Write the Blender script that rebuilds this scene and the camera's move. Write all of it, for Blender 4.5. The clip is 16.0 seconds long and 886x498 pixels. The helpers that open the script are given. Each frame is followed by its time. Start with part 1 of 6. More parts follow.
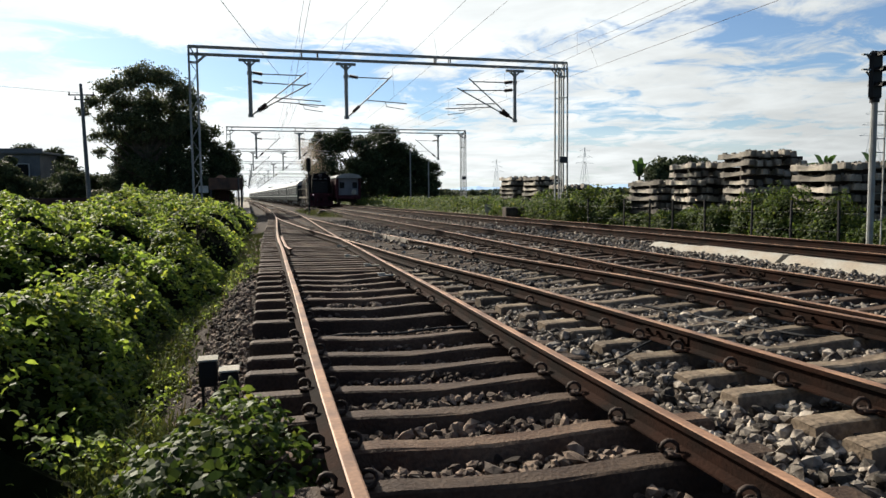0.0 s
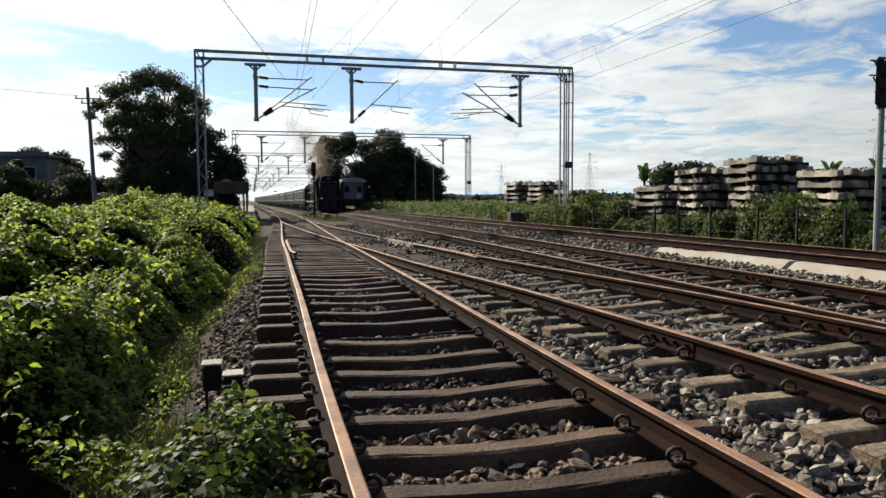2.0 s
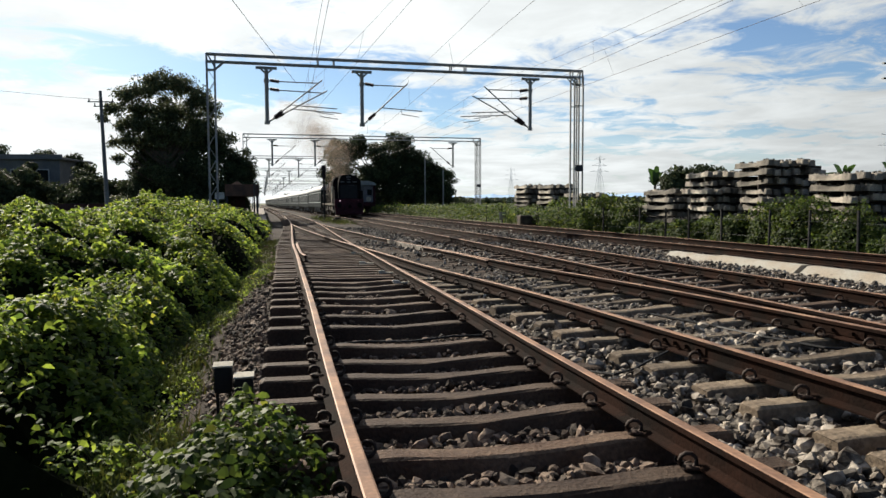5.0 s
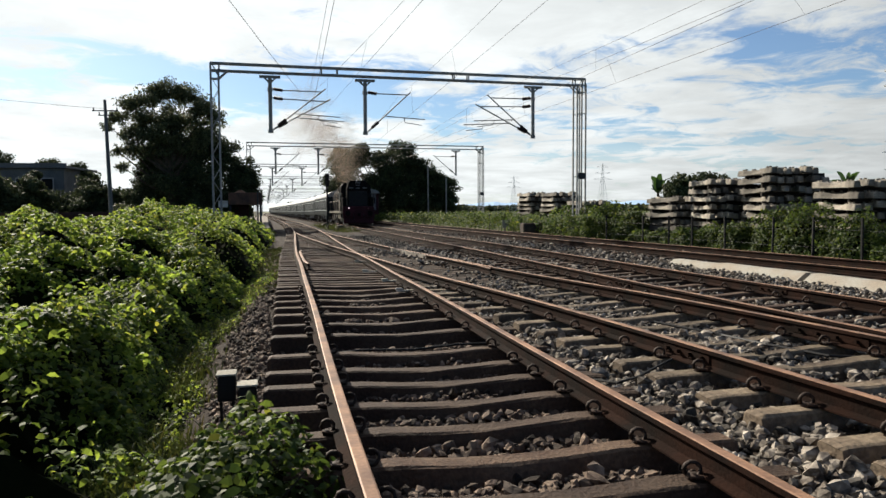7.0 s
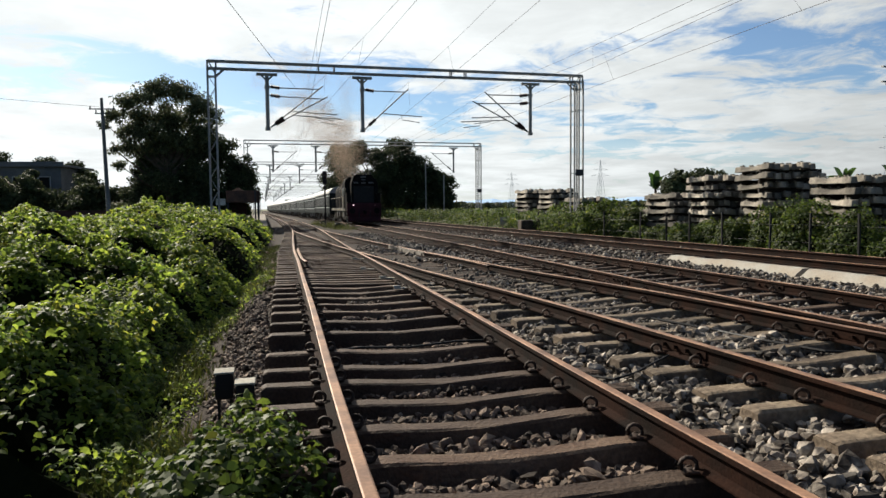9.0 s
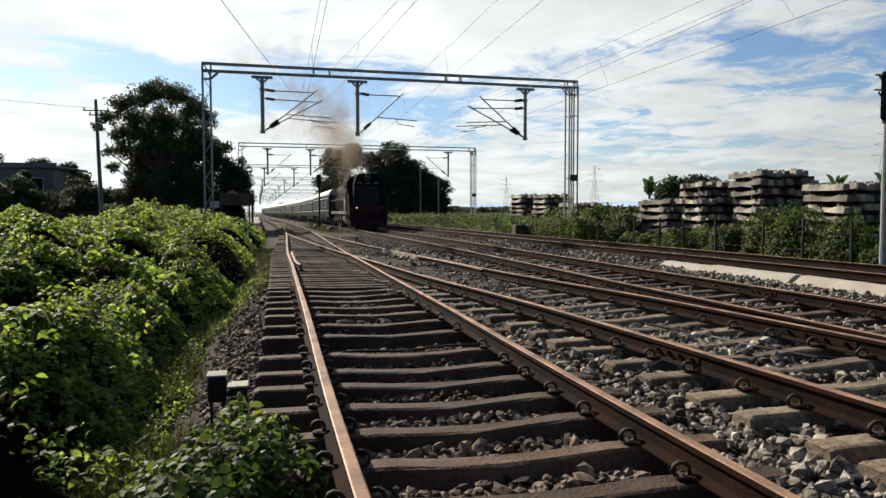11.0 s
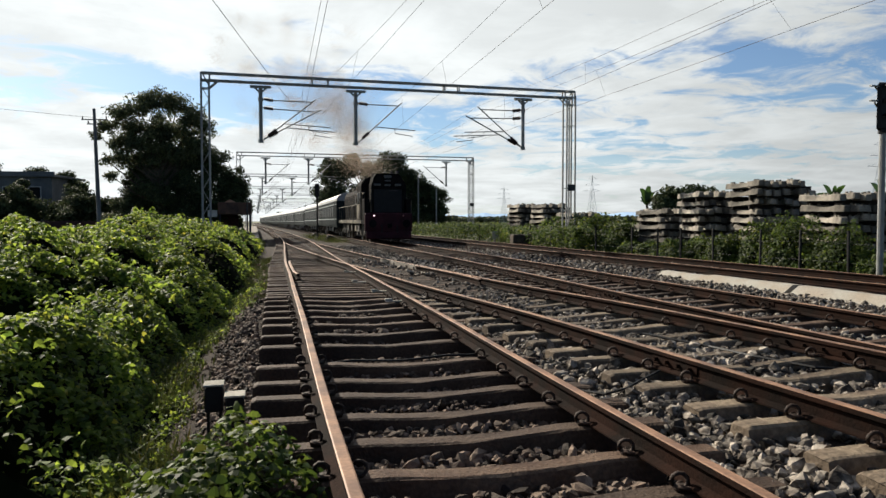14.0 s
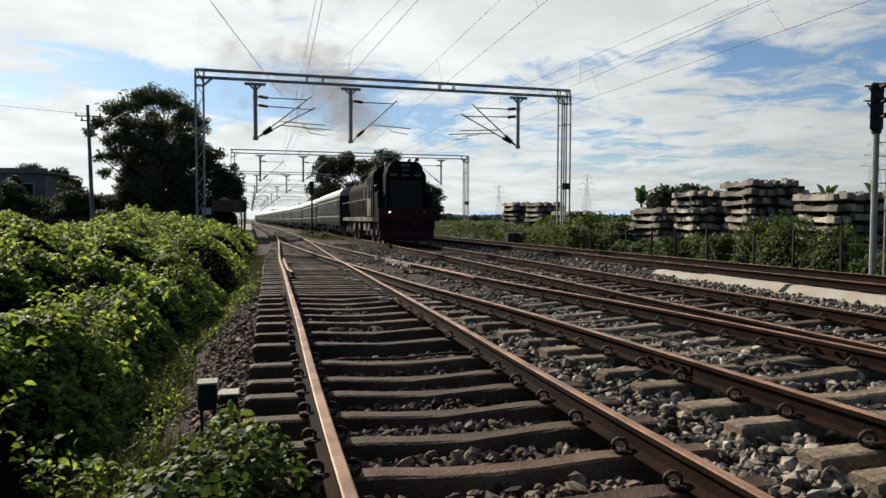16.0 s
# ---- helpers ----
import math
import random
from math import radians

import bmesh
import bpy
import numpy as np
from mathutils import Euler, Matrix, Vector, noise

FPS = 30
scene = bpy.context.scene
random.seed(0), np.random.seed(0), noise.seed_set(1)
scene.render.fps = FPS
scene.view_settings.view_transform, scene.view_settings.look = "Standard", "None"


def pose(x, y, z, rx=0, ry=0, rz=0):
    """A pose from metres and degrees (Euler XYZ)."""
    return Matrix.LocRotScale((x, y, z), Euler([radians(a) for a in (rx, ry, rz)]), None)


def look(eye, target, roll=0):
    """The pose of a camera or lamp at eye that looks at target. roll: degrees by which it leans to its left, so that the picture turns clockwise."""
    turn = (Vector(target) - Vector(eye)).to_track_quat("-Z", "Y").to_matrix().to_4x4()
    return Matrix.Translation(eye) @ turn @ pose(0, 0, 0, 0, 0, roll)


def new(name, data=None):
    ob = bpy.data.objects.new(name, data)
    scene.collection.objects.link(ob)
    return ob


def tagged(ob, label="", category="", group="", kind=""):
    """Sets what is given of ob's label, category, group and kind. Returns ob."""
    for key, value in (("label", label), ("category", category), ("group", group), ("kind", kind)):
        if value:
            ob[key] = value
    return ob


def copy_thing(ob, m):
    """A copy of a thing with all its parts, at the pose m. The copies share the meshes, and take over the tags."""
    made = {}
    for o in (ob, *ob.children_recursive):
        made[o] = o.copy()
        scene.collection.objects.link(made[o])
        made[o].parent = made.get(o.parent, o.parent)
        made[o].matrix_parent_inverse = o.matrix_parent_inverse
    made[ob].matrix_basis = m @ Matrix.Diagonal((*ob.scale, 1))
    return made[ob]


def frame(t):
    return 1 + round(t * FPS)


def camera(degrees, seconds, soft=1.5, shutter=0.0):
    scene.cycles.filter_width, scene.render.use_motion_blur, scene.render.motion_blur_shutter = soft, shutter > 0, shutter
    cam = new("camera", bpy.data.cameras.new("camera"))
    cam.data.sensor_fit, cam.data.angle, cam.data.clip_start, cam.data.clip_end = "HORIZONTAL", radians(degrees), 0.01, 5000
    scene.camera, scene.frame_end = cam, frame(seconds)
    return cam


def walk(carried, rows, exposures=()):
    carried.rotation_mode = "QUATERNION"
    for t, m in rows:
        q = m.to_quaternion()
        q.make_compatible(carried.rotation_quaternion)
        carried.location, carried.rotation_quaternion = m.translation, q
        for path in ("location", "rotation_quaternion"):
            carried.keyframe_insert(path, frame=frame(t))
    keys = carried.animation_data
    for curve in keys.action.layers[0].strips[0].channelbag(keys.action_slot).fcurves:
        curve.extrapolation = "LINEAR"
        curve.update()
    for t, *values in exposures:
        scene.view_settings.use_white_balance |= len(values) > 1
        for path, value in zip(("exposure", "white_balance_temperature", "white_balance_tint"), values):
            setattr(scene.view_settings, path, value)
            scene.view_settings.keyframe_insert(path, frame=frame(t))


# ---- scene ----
cam = camera(64.66, 16.0)
# x runs across the tracks, y along them, z = 0 is the rail top of the nearest track
VIEW = [
    (0.0, -0.0031, -0.0211, 1.1888, 85.554, 0.558, -15.620),
    (0.5, 0.0007, -0.0038, 1.1887, 85.338, 0.409, -15.776),
    (1.0, 0.0003, 0.0006, 1.1872, 85.548, 0.606, -15.818),
    (1.5, 0.0000, 0.0000, 1.1908, 85.819, 0.581, -15.593),
    (2.0, -0.0012, -0.0023, 1.1894, 85.928, 0.330, -15.235),
    (2.5, -0.0059, 0.0034, 1.1874, 85.768, 0.226, -14.765),
    (3.0, -0.0064, 0.0057, 1.1889, 86.172, 0.441, -14.509),
    (3.5, -0.0083, 0.0019, 1.1888, 86.205, 0.565, -14.353),
    (4.0, -0.0086, 0.0002, 1.1891, 86.091, 0.304, -14.431),
    (6.5, -0.0117, 0.0033, 1.1911, 86.578, 0.228, -14.422),
    (7.0, -0.0127, -0.0067, 1.1928, 86.826, 0.313, -14.201),
    (7.5, -0.0122, -0.0135, 1.1934, 87.161, 0.311, -14.554),
    (8.0, -0.0092, -0.0197, 1.1918, 87.037, 0.390, -14.606),
    (8.5, -0.0081, -0.0133, 1.1922, 86.488, 0.320, -14.672),
    (9.0, -0.0057, -0.0151, 1.1938, 86.595, 0.525, -14.372),
    (11.5, -0.0097, -0.0171, 1.1915, 86.950, 0.066, -14.895),
    (12.0, -0.0104, -0.0127, 1.1905, 86.651, 0.094, -14.900),
    (12.5, -0.0096, -0.0119, 1.1925, 86.916, -0.068, -14.995),
    (13.0, -0.0125, -0.0161, 1.1924, 87.322, -0.033, -14.740),
    (13.5, -0.0090, -0.0149, 1.1917, 87.427, 0.325, -14.711),
    (14.0, -0.0098, -0.0158, 1.1924, 87.712, 0.015, -15.009),
    (14.5, -0.0102, -0.0168, 1.1959, 87.722, -0.101, -14.885),
    (15.0, -0.0069, -0.0158, 1.1964, 87.825, -0.017, -15.057),
    (15.5, -0.0079, -0.0140, 1.1951, 87.610, -0.262, -15.169),
    (16.0, -0.0088, -0.0127, 1.1942, 87.565, -0.191, -15.435),
]
walk(cam, [(t, pose(x, y, z, rx, ry, rz)) for t, x, y, z, rx, ry, rz in VIEW],
     exposures=[(0.0, 1.05), (4.0, 0.98), (9.0, 0.93), (13.0, 0.89), (16.0, 0.77)])

# ---- light ----
SUN_AZ, SUN_EL = 25.0, 30.0      # degrees to the left of the tracks' direction, and above the horizon
world = bpy.data.worlds.new("sky")
scene.world = world
world.use_nodes = True


def sky_nodes():
    """Blue sky with a broken sheet of high cloud, brightest round the sun, and haze at the horizon."""
    nt = world.node_tree
    n, ln = nt.nodes, nt.links
    n.clear()
    out, bg = n.new("ShaderNodeOutputWorld"), n.new("ShaderNodeBackground")
    sky = n.new("ShaderNodeTexSky")
    sky.sky_type, sky.sun_disc = "NISHITA", False
    sky.sun_elevation, sky.sun_rotation = radians(SUN_EL), radians(-SUN_AZ)
    sky.air_density, sky.dust_density = 1.0, 0.6
    blue = n.new("ShaderNodeMix")
    blue.data_type, blue.blend_type = "RGBA", "MULTIPLY"
    blue.inputs["Factor"].default_value = 1.0
    blue.inputs["B"].default_value = (0.047, 0.060, 0.075, 1)
    ln.new(sky.outputs[0], blue.inputs["A"])

    def math_node(op, a, b=None, c=None):
        m = n.new("ShaderNodeMath")
        m.operation = op
        for i, v in enumerate((a, b, c)):
            if v is None:
                continue
            if isinstance(v, (int, float)):
                m.inputs[i].default_value = v
            else:
                ln.new(v, m.inputs[i])
        return m.outputs[0]

    co = n.new("ShaderNodeTexCoord")
    sep = n.new("ShaderNodeSeparateXYZ")
    ln.new(co.outputs["Generated"], sep.inputs[0])
    up = math_node("MAXIMUM", sep.outputs["Z"], 0.0)
    low = math_node("ADD", up, 0.10)
    com = n.new("ShaderNodeCombineXYZ")
    ln.new(math_node("DIVIDE", sep.outputs["X"], low), com.inputs[0])
    ln.new(math_node("DIVIDE", sep.outputs["Y"], low), com.inputs[1])
    com.inputs[2].default_value = CLOUD_SEED

    def tex(scale, detail, rough, dist):
        t = n.new("ShaderNodeTexNoise")
        t.inputs["Scale"].default_value, t.inputs["Detail"].default_value = scale, detail
        t.inputs["Roughness"].default_value, t.inputs["Distortion"].default_value = rough, dist
        ln.new(com.outputs[0], t.inputs["Vector"])
        return t.outputs["Fac"]

    def ramp(v, lo, hi, a, b):
        m = n.new("ShaderNodeMapRange")
        m.interpolation_type = "SMOOTHSTEP"
        for k, x in (("From Min", lo), ("From Max", hi), ("To Min", a), ("To Max", b)):
            m.inputs[k].default_value = x
        ln.new(v, m.inputs["Value"])
        return m.outputs[0]

    mass = math_node("ADD", math_node("MULTIPLY", tex(0.7, 4, .5, .3), .72), math_node("MULTIPLY", tex(3.0, 9, .64, .8), .62))
    # the sheet is closed higher up and near the horizon, and torn open between
    mass = math_node("ADD", mass, ramp(up, .185, .245, 0.0, .13))
    mass = math_node("ADD", mass, ramp(up, .095, .155, .09, 0.0))
    mass = math_node("SUBTRACT", mass, math_node("MULTIPLY", ramp(up, .11, .15, 0.0, .038), ramp(up, .19, .24, 1.0, 0.0)))
    cover = ramp(mass, .585, .735, 0.05, 1.0)
    # unseen cloud away from the sun's quarter is thinned to weaken the fill light
    cover = math_node("MULTIPLY", cover, ramp(sep.outputs["Y"], -.65, .25, .14, 1.0))
    # and overhead, out of view, for the same weaker fill
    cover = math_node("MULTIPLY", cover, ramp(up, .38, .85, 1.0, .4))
    haze = ramp(up, 0.0, 0.13, 1.0, 0.0)
    cover = math_node("MAXIMUM", cover, math_node("MULTIPLY", haze, ramp(sep.outputs["Y"], -.3, .5, .3, .8)))
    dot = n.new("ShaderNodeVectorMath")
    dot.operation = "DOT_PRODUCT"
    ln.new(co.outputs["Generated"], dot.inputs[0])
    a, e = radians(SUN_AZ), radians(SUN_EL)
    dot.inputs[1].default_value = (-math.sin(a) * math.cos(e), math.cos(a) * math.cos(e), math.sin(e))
    # cloud brightness drops off from the sun, kept low behind to darken fill
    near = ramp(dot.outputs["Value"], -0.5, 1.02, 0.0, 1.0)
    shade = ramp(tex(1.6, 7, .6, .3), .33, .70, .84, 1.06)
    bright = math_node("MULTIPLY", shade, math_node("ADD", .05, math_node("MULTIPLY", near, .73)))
    col = n.new("ShaderNodeMix")
    col.data_type = "RGBA"
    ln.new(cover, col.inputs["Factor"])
    ln.new(blue.outputs["Result"], col.inputs["A"])
    cc = n.new("ShaderNodeMix")
    cc.data_type, cc.blend_type = "RGBA", "MULTIPLY"
    cc.inputs["Factor"].default_value = 1.0
    cc.inputs["A"].default_value = (0.935, 0.98, 0.985, 1)
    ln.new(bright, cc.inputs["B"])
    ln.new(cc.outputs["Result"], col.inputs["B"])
    ln.new(col.outputs["Result"], bg.inputs[0])
    bg.inputs["Strength"].default_value = 0.77
    ln.new(bg.outputs[0], out.inputs[0])


CLOUD_SEED = 3.7
sky_nodes()
sun = new("sun", bpy.data.lights.new("sun", "SUN"))
sun.data.energy, sun.data.angle, sun.data.color = 5.0, radians(0.6), (1.0, 0.91, 0.765)
_a, _e = radians(SUN_AZ), radians(SUN_EL)
sun.matrix_world = look((0, 0, 30), (30 * math.sin(_a) * math.cos(_e), -30 * math.cos(_a) * math.cos(_e), 30 - 30 * math.sin(_e)))

# ---- materials ----
def material(name, base, rough=0.8, metal=0.0, var=0.35, scale=3.0, bump=0.3, fine=60.0, second=None, rnd=0.0, mix=0.5, spec=0.4):
    """Procedural surface: base colour varied at two scales, optional second colour in patches, bump."""
    m = bpy.data.materials.new(name)
    m.use_nodes = True
    nt = m.node_tree
    n, ln = nt.nodes, nt.links
    p = n["Principled BSDF"]
    p.inputs["Roughness"].default_value, p.inputs["Metallic"].default_value = rough, metal
    p.inputs["Specular IOR Level"].default_value = spec
    co = n.new("ShaderNodeTexCoord")
    a, b = n.new("ShaderNodeTexNoise"), n.new("ShaderNodeTexNoise")
    for t, s, d in ((a, scale, 5), (b, fine, 4)):
        t.inputs["Scale"].default_value, t.inputs["Detail"].default_value = s, d
        ln.new(co.outputs["Object"], t.inputs["Vector"])
    ramp = n.new("ShaderNodeValToRGB")
    second = second or tuple(c * (1 - var) for c in base)
    ramp.color_ramp.elements[0].position, ramp.color_ramp.elements[1].position = mix - 0.12, mix + 0.12
    ramp.color_ramp.elements[0].color, ramp.color_ramp.elements[1].color = (*second, 1), (*base, 1)
    ln.new(a.outputs["Fac"], ramp.inputs[0])
    grain = n.new("ShaderNodeMix")
    grain.data_type, grain.blend_type = "RGBA", "MULTIPLY"
    grain.inputs["Factor"].default_value = var
    g2 = n.new("ShaderNodeValToRGB")
    g2.color_ramp.elements[0].position, g2.color_ramp.elements[1].position = 0.3, 0.7
    g2.color_ramp.elements[0].color = (0.25, 0.25, 0.25, 1)
    g2.color_ramp.elements[1].color = (1.25, 1.25, 1.25, 1)
    ln.new(b.outputs["Fac"], g2.inputs[0])
    ln.new(ramp.outputs[0], grain.inputs["A"])
    ln.new(g2.outputs[0], grain.inputs["B"])
    last = grain.outputs["Result"]
    if rnd:
        oi = n.new("ShaderNodeObjectInfo") if rnd > 0 else n.new("ShaderNodeNewGeometry")
        mr = n.new("ShaderNodeMapRange")
        mr.inputs["To Min"].default_value, mr.inputs["To Max"].default_value = 1 - abs(rnd), 1 + abs(rnd)
        ln.new(oi.outputs["Random" if rnd > 0 else "Random Per Island"], mr.inputs["Value"])
        hv = n.new("ShaderNodeHueSaturation")
        ln.new(mr.outputs[0], hv.inputs["Value"])
        ln.new(last, hv.inputs["Color"])
        last = hv.outputs[0]
    ln.new(last, p.inputs["Base Color"])
    if bump:
        bp = n.new("ShaderNodeBump")
        bp.inputs["Strength"].default_value, bp.inputs["Distance"].default_value = bump, 0.02
        ln.new(b.outputs["Fac"], bp.inputs["Height"])
        ln.new(bp.outputs[0], p.inputs["Normal"])
    return m


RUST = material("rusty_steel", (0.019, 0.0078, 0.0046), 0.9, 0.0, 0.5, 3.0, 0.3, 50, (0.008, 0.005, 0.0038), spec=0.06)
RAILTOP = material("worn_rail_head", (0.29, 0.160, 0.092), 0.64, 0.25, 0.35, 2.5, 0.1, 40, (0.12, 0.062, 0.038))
CONCRETE = material("weathered_concrete", (0.22, 0.19, 0.15), 0.9, 0, 0.4, 3.0, 0.5, 45, (0.14, 0.11, 0.086), rnd=0.18)
PALECON = material("pale_concrete", (0.40, 0.38, 0.34), 0.9, 0, 0.35, 2.5, 0.4, 40, (0.29, 0.27, 0.22), rnd=0.15)
STONE = material("ballast_stone", (0.165, 0.120, 0.088), 0.85, 0, 0.4, 9.0, 0.4, 60, (0.045, 0.030, 0.022), rnd=-0.9, spec=0.2)
CLEANSTONE = material("clean_ballast_stone", (0.275, 0.240, 0.198), 0.85, 0, 0.5, 9.0, 0.4, 60, (0.045, 0.034, 0.026), rnd=-0.9, spec=0.2)
DIRT = material("ballast_bed", (0.043, 0.032, 0.024), 0.95, 0, 0.6, 1.2, 1.0, 30, (0.020, 0.014, 0.011), spec=0.1)
EARTH = material("grassy_earth", (0.065, 0.086, 0.025), 0.95, 0, 0.5, 0.4, 0.8, 12, (0.086, 0.072, 0.036))
GALV = material("galvanised_steel", (0.24, 0.25, 0.25), 0.68, 0.35, 0.3, 4.0, 0.1, 60, (0.20, 0.20, 0.19))
DARKSTEEL = material("dark_steel", (0.036, 0.036, 0.040), 0.6, 0.4, 0.3, 4.0, 0.1, 60)
BLACK = material("black_paint", (0.008, 0.008, 0.009), 0.6, 0.0, 0.3, 4.0, 0.1, 40, spec=0.2)
BARK = material("bark", (0.072, 0.054, 0.036), 0.95, 0, 0.5, 3, 0.8, 25)

# ---- building helpers ----
def mesh_of(bm, name, mat=None, smooth=False):
    me = bpy.data.meshes.new(name)
    bm.normal_update()
    bm.to_mesh(me)
    bm.free()
    for m in (mat if isinstance(mat, (list, tuple)) else [mat] if mat else []):
        me.materials.append(m)
    if smooth:
        me.polygons.foreach_set("use_smooth", [True] * len(me.polygons))
    return me


def part(name, bm, mat, parent=None, label="", smooth=False):
    ob = new(name, mesh_of(bm, name, mat, smooth))
    if parent:
        ob.parent = parent
    return tagged(ob, label)


def thing(name, label, category, at=None, group="", kind=""):
    ob = new(name)
    ob.matrix_basis = at or Matrix()
    return tagged(ob, label, category, group, kind)


def box(bm, x0, x1, y0, y1, z0, z1, bevel=0.0, m=None):
    r = bmesh.ops.create_cube(bm, size=1.0)
    vs = r["verts"]
    for v in vs:
        v.co = Vector(((x0 + x1) / 2 + v.co.x * (x1 - x0), (y0 + y1) / 2 + v.co.y * (y1 - y0), (z0 + z1) / 2 + v.co.z * (z1 - z0)))
    if bevel:
        es = list({e for v in vs for e in v.link_edges})
        g = bmesh.ops.bevel(bm, geom=es, offset=bevel, segments=1, affect="EDGES", clamp_overlap=True)
        vs = list({v for f in g["faces"] for v in f.verts})
    if m is not None:
        bmesh.ops.transform(bm, matrix=m, verts=vs)
    return vs


def beam(bm, a, b, w, d=None, sides=4):
    """A straight bar from a to b, w by d across."""
    a, b = Vector(a), Vector(b)
    d = d or w
    r = bmesh.ops.create_cone(bm, cap_ends=True, segments=sides, radius1=0.5, radius2=0.5, depth=1.0)
    ax = (b - a)
    q = ax.to_track_quat("Z", "Y").to_matrix().to_4x4()
    k = 1.41421 if sides == 4 else 1.0
    tw = Matrix.Rotation(radians(45), 4, "Z") if sides == 4 else Matrix()
    m = Matrix.Translation((a + b) / 2) @ q @ Matrix.Diagonal((w * k, d * k, ax.length, 1)) @ Matrix.Identity(4)
    if sides == 4:
        m = Matrix.Translation((a + b) / 2) @ q @ Matrix.Diagonal((w, d, ax.length, 1)) @ Matrix.Diagonal((k, k, 1, 1)) @ tw
    bmesh.ops.transform(bm, matrix=m, verts=r["verts"])
    return r["verts"]


def sweep(bm, profile, path, mats=None, closed=True):
    """Sweep an (x, z) profile along a list of points; the profile stays upright."""
    rings = []
    for i, p in enumerate(path):
        a, b = Vector(path[max(i - 1, 0)]), Vector(path[min(i + 1, len(path) - 1)])
        t = (b - a)
        t.z = 0
        t.normalize()
        r = Vector((t.y, -t.x, 0))
        rings.append([bm.verts.new(Vector(p) + r * x + Vector((0, 0, z))) for x, z in profile])
    k = len(profile)
    for r0, r1 in zip(rings, rings[1:]):
        for j in range(k if closed else k - 1):
            f = bm.faces.new((r0[j], r0[(j + 1) % k], r1[(j + 1) % k], r1[j]))
            if mats:
                f.material_index = mats[j]
    if closed:
        bm.faces.new(rings[0][::-1])
        bm.faces.new(rings[-1])


def line(keys):
    """A smooth curve x(y) through a few (y, x) points."""
    ys, xs = np.array([k[0] for k in keys], float), np.array([k[1] for k in keys], float)
    s = np.gradient(xs, ys)

    def f(y):
        y = min(max(y, ys[0]), ys[-1])
        i = min(max(int(np.searchsorted(ys, y)) - 1, 0), len(ys) - 2)
        h = ys[i + 1] - ys[i]
        u = (y - ys[i]) / h
        return float((2*u**3 - 3*u*u + 1) * xs[i] + (u**3 - 2*u*u + u) * h * s[i] + (3*u*u - 2*u**3) * xs[i + 1] + (u**3 - u*u) * h * s[i + 1])
    return f


# ---- the tracks' centre lines ----
GAUGE = 1.743
AX = line([(-14, 1.07), (0, 1.24), (4, 1.29), (9, 1.43), (13, 1.53), (17, 1.64), (20.5, 1.71), (26, 1.89), (31, 2.08), (42, 2.50), (50, 2.74), (70, 3.08), (100, 3.2), (150, 2.7), (220, 1.3), (345, -1.3), (700, -9.3)])
BX = line([(-14, 4.55), (0, 4.32), (4, 4.24), (7, 4.15), (10, 4.0), (14, 3.80), (17, 3.66), (22, 3.36), (26, 3.16), (31, 2.96), (39, 2.70), (46, 2.62)])
CX = line([(-14.0, 5.9), (0.0, 6.35), (8.0, 6.52), (15.4, 6.85), (23.2, 7.19), (32.6, 7.47), (45.2, 7.77), (61.7, 8.17), (83.3, 8.5), (107.8, 8.5), (150, 7.9), (220, 6.6), (345, 4.0), (700, -4.0)])
DX = line([(-14, 11.9), (8, 11.85), (20, 11.7), (36, 11.6), (700, 11.6)])
CZ, DZ = 0.04, 0.05


def za(y):
    """Rail top of the nearest track, which falls gently away from the main line."""
    return -.004 * min(max(y - 8, 0), 100)


def soup(name, verts, tris, mat, smooth=False):
    """One mesh from an (items, k, 3) array of points and the triangles of one item."""
    verts = np.asarray(verts, np.float32)
    n, k = verts.shape[:2]
    tri = (np.asarray(tris, np.int32)[None] + (np.arange(n, dtype=np.int32) * k)[:, None, None]).reshape(-1, 3)
    me = bpy.data.meshes.new(name)
    me.vertices.add(n * k)
    me.vertices.foreach_set("co", verts.reshape(-1))
    me.loops.add(len(tri) * 3)
    me.loops.foreach_set("vertex_index", tri.reshape(-1))
    me.polygons.add(len(tri))
    me.polygons.foreach_set("loop_start", np.arange(len(tri), dtype=np.int32) * 3)
    me.update(calc_edges=True)
    me.materials.append(mat)
    me.polygons.foreach_set("use_smooth", [smooth] * len(tri))
    return me


rng = np.random.default_rng(7)


def turns(n, tilt=math.pi):
    """n random rotation matrices."""
    q = rng.normal(size=(n, 4))
    q /= np.linalg.norm(q, axis=1)[:, None]
    w, x, y, z = q.T
    return np.stack([1-2*(y*y+z*z), 2*(x*y-z*w), 2*(x*z+y*w), 2*(x*y+z*w), 1-2*(x*x+z*z), 2*(y*z-x*w), 2*(x*z-y*w), 2*(y*z+x*w), 1-2*(x*x+y*y)], 1).reshape(n, 3, 3)


# ---- ground ----
def terrain(x, y):
    if x < -0.8:
        return -0.78
    if x < 14:
        return -0.80
    return -0.45


def ground():
    xs = [-4000, -900, -200, -60, -20, -8, -3, -0.82, -0.5, 13.4, 14.2, 20, 60, 200, 900, 4000]
    ys = [-300, -40, -10, 0, 10, 20, 40, 80, 160, 400, 1200, 4500]
    bm = bmesh.new()
    g = [[bm.verts.new((x, y, terrain(x, y))) for x in xs] for y in ys]
    for r0, r1 in zip(g, g[1:]):
        for i in range(len(xs) - 1):
            bm.faces.new((r0[i], r0[i + 1], r1[i + 1], r1[i]))
    tagged(part("ground", bm, EARTH), "flat green grassy ground reaching the horizon", "ground", kind="structure")


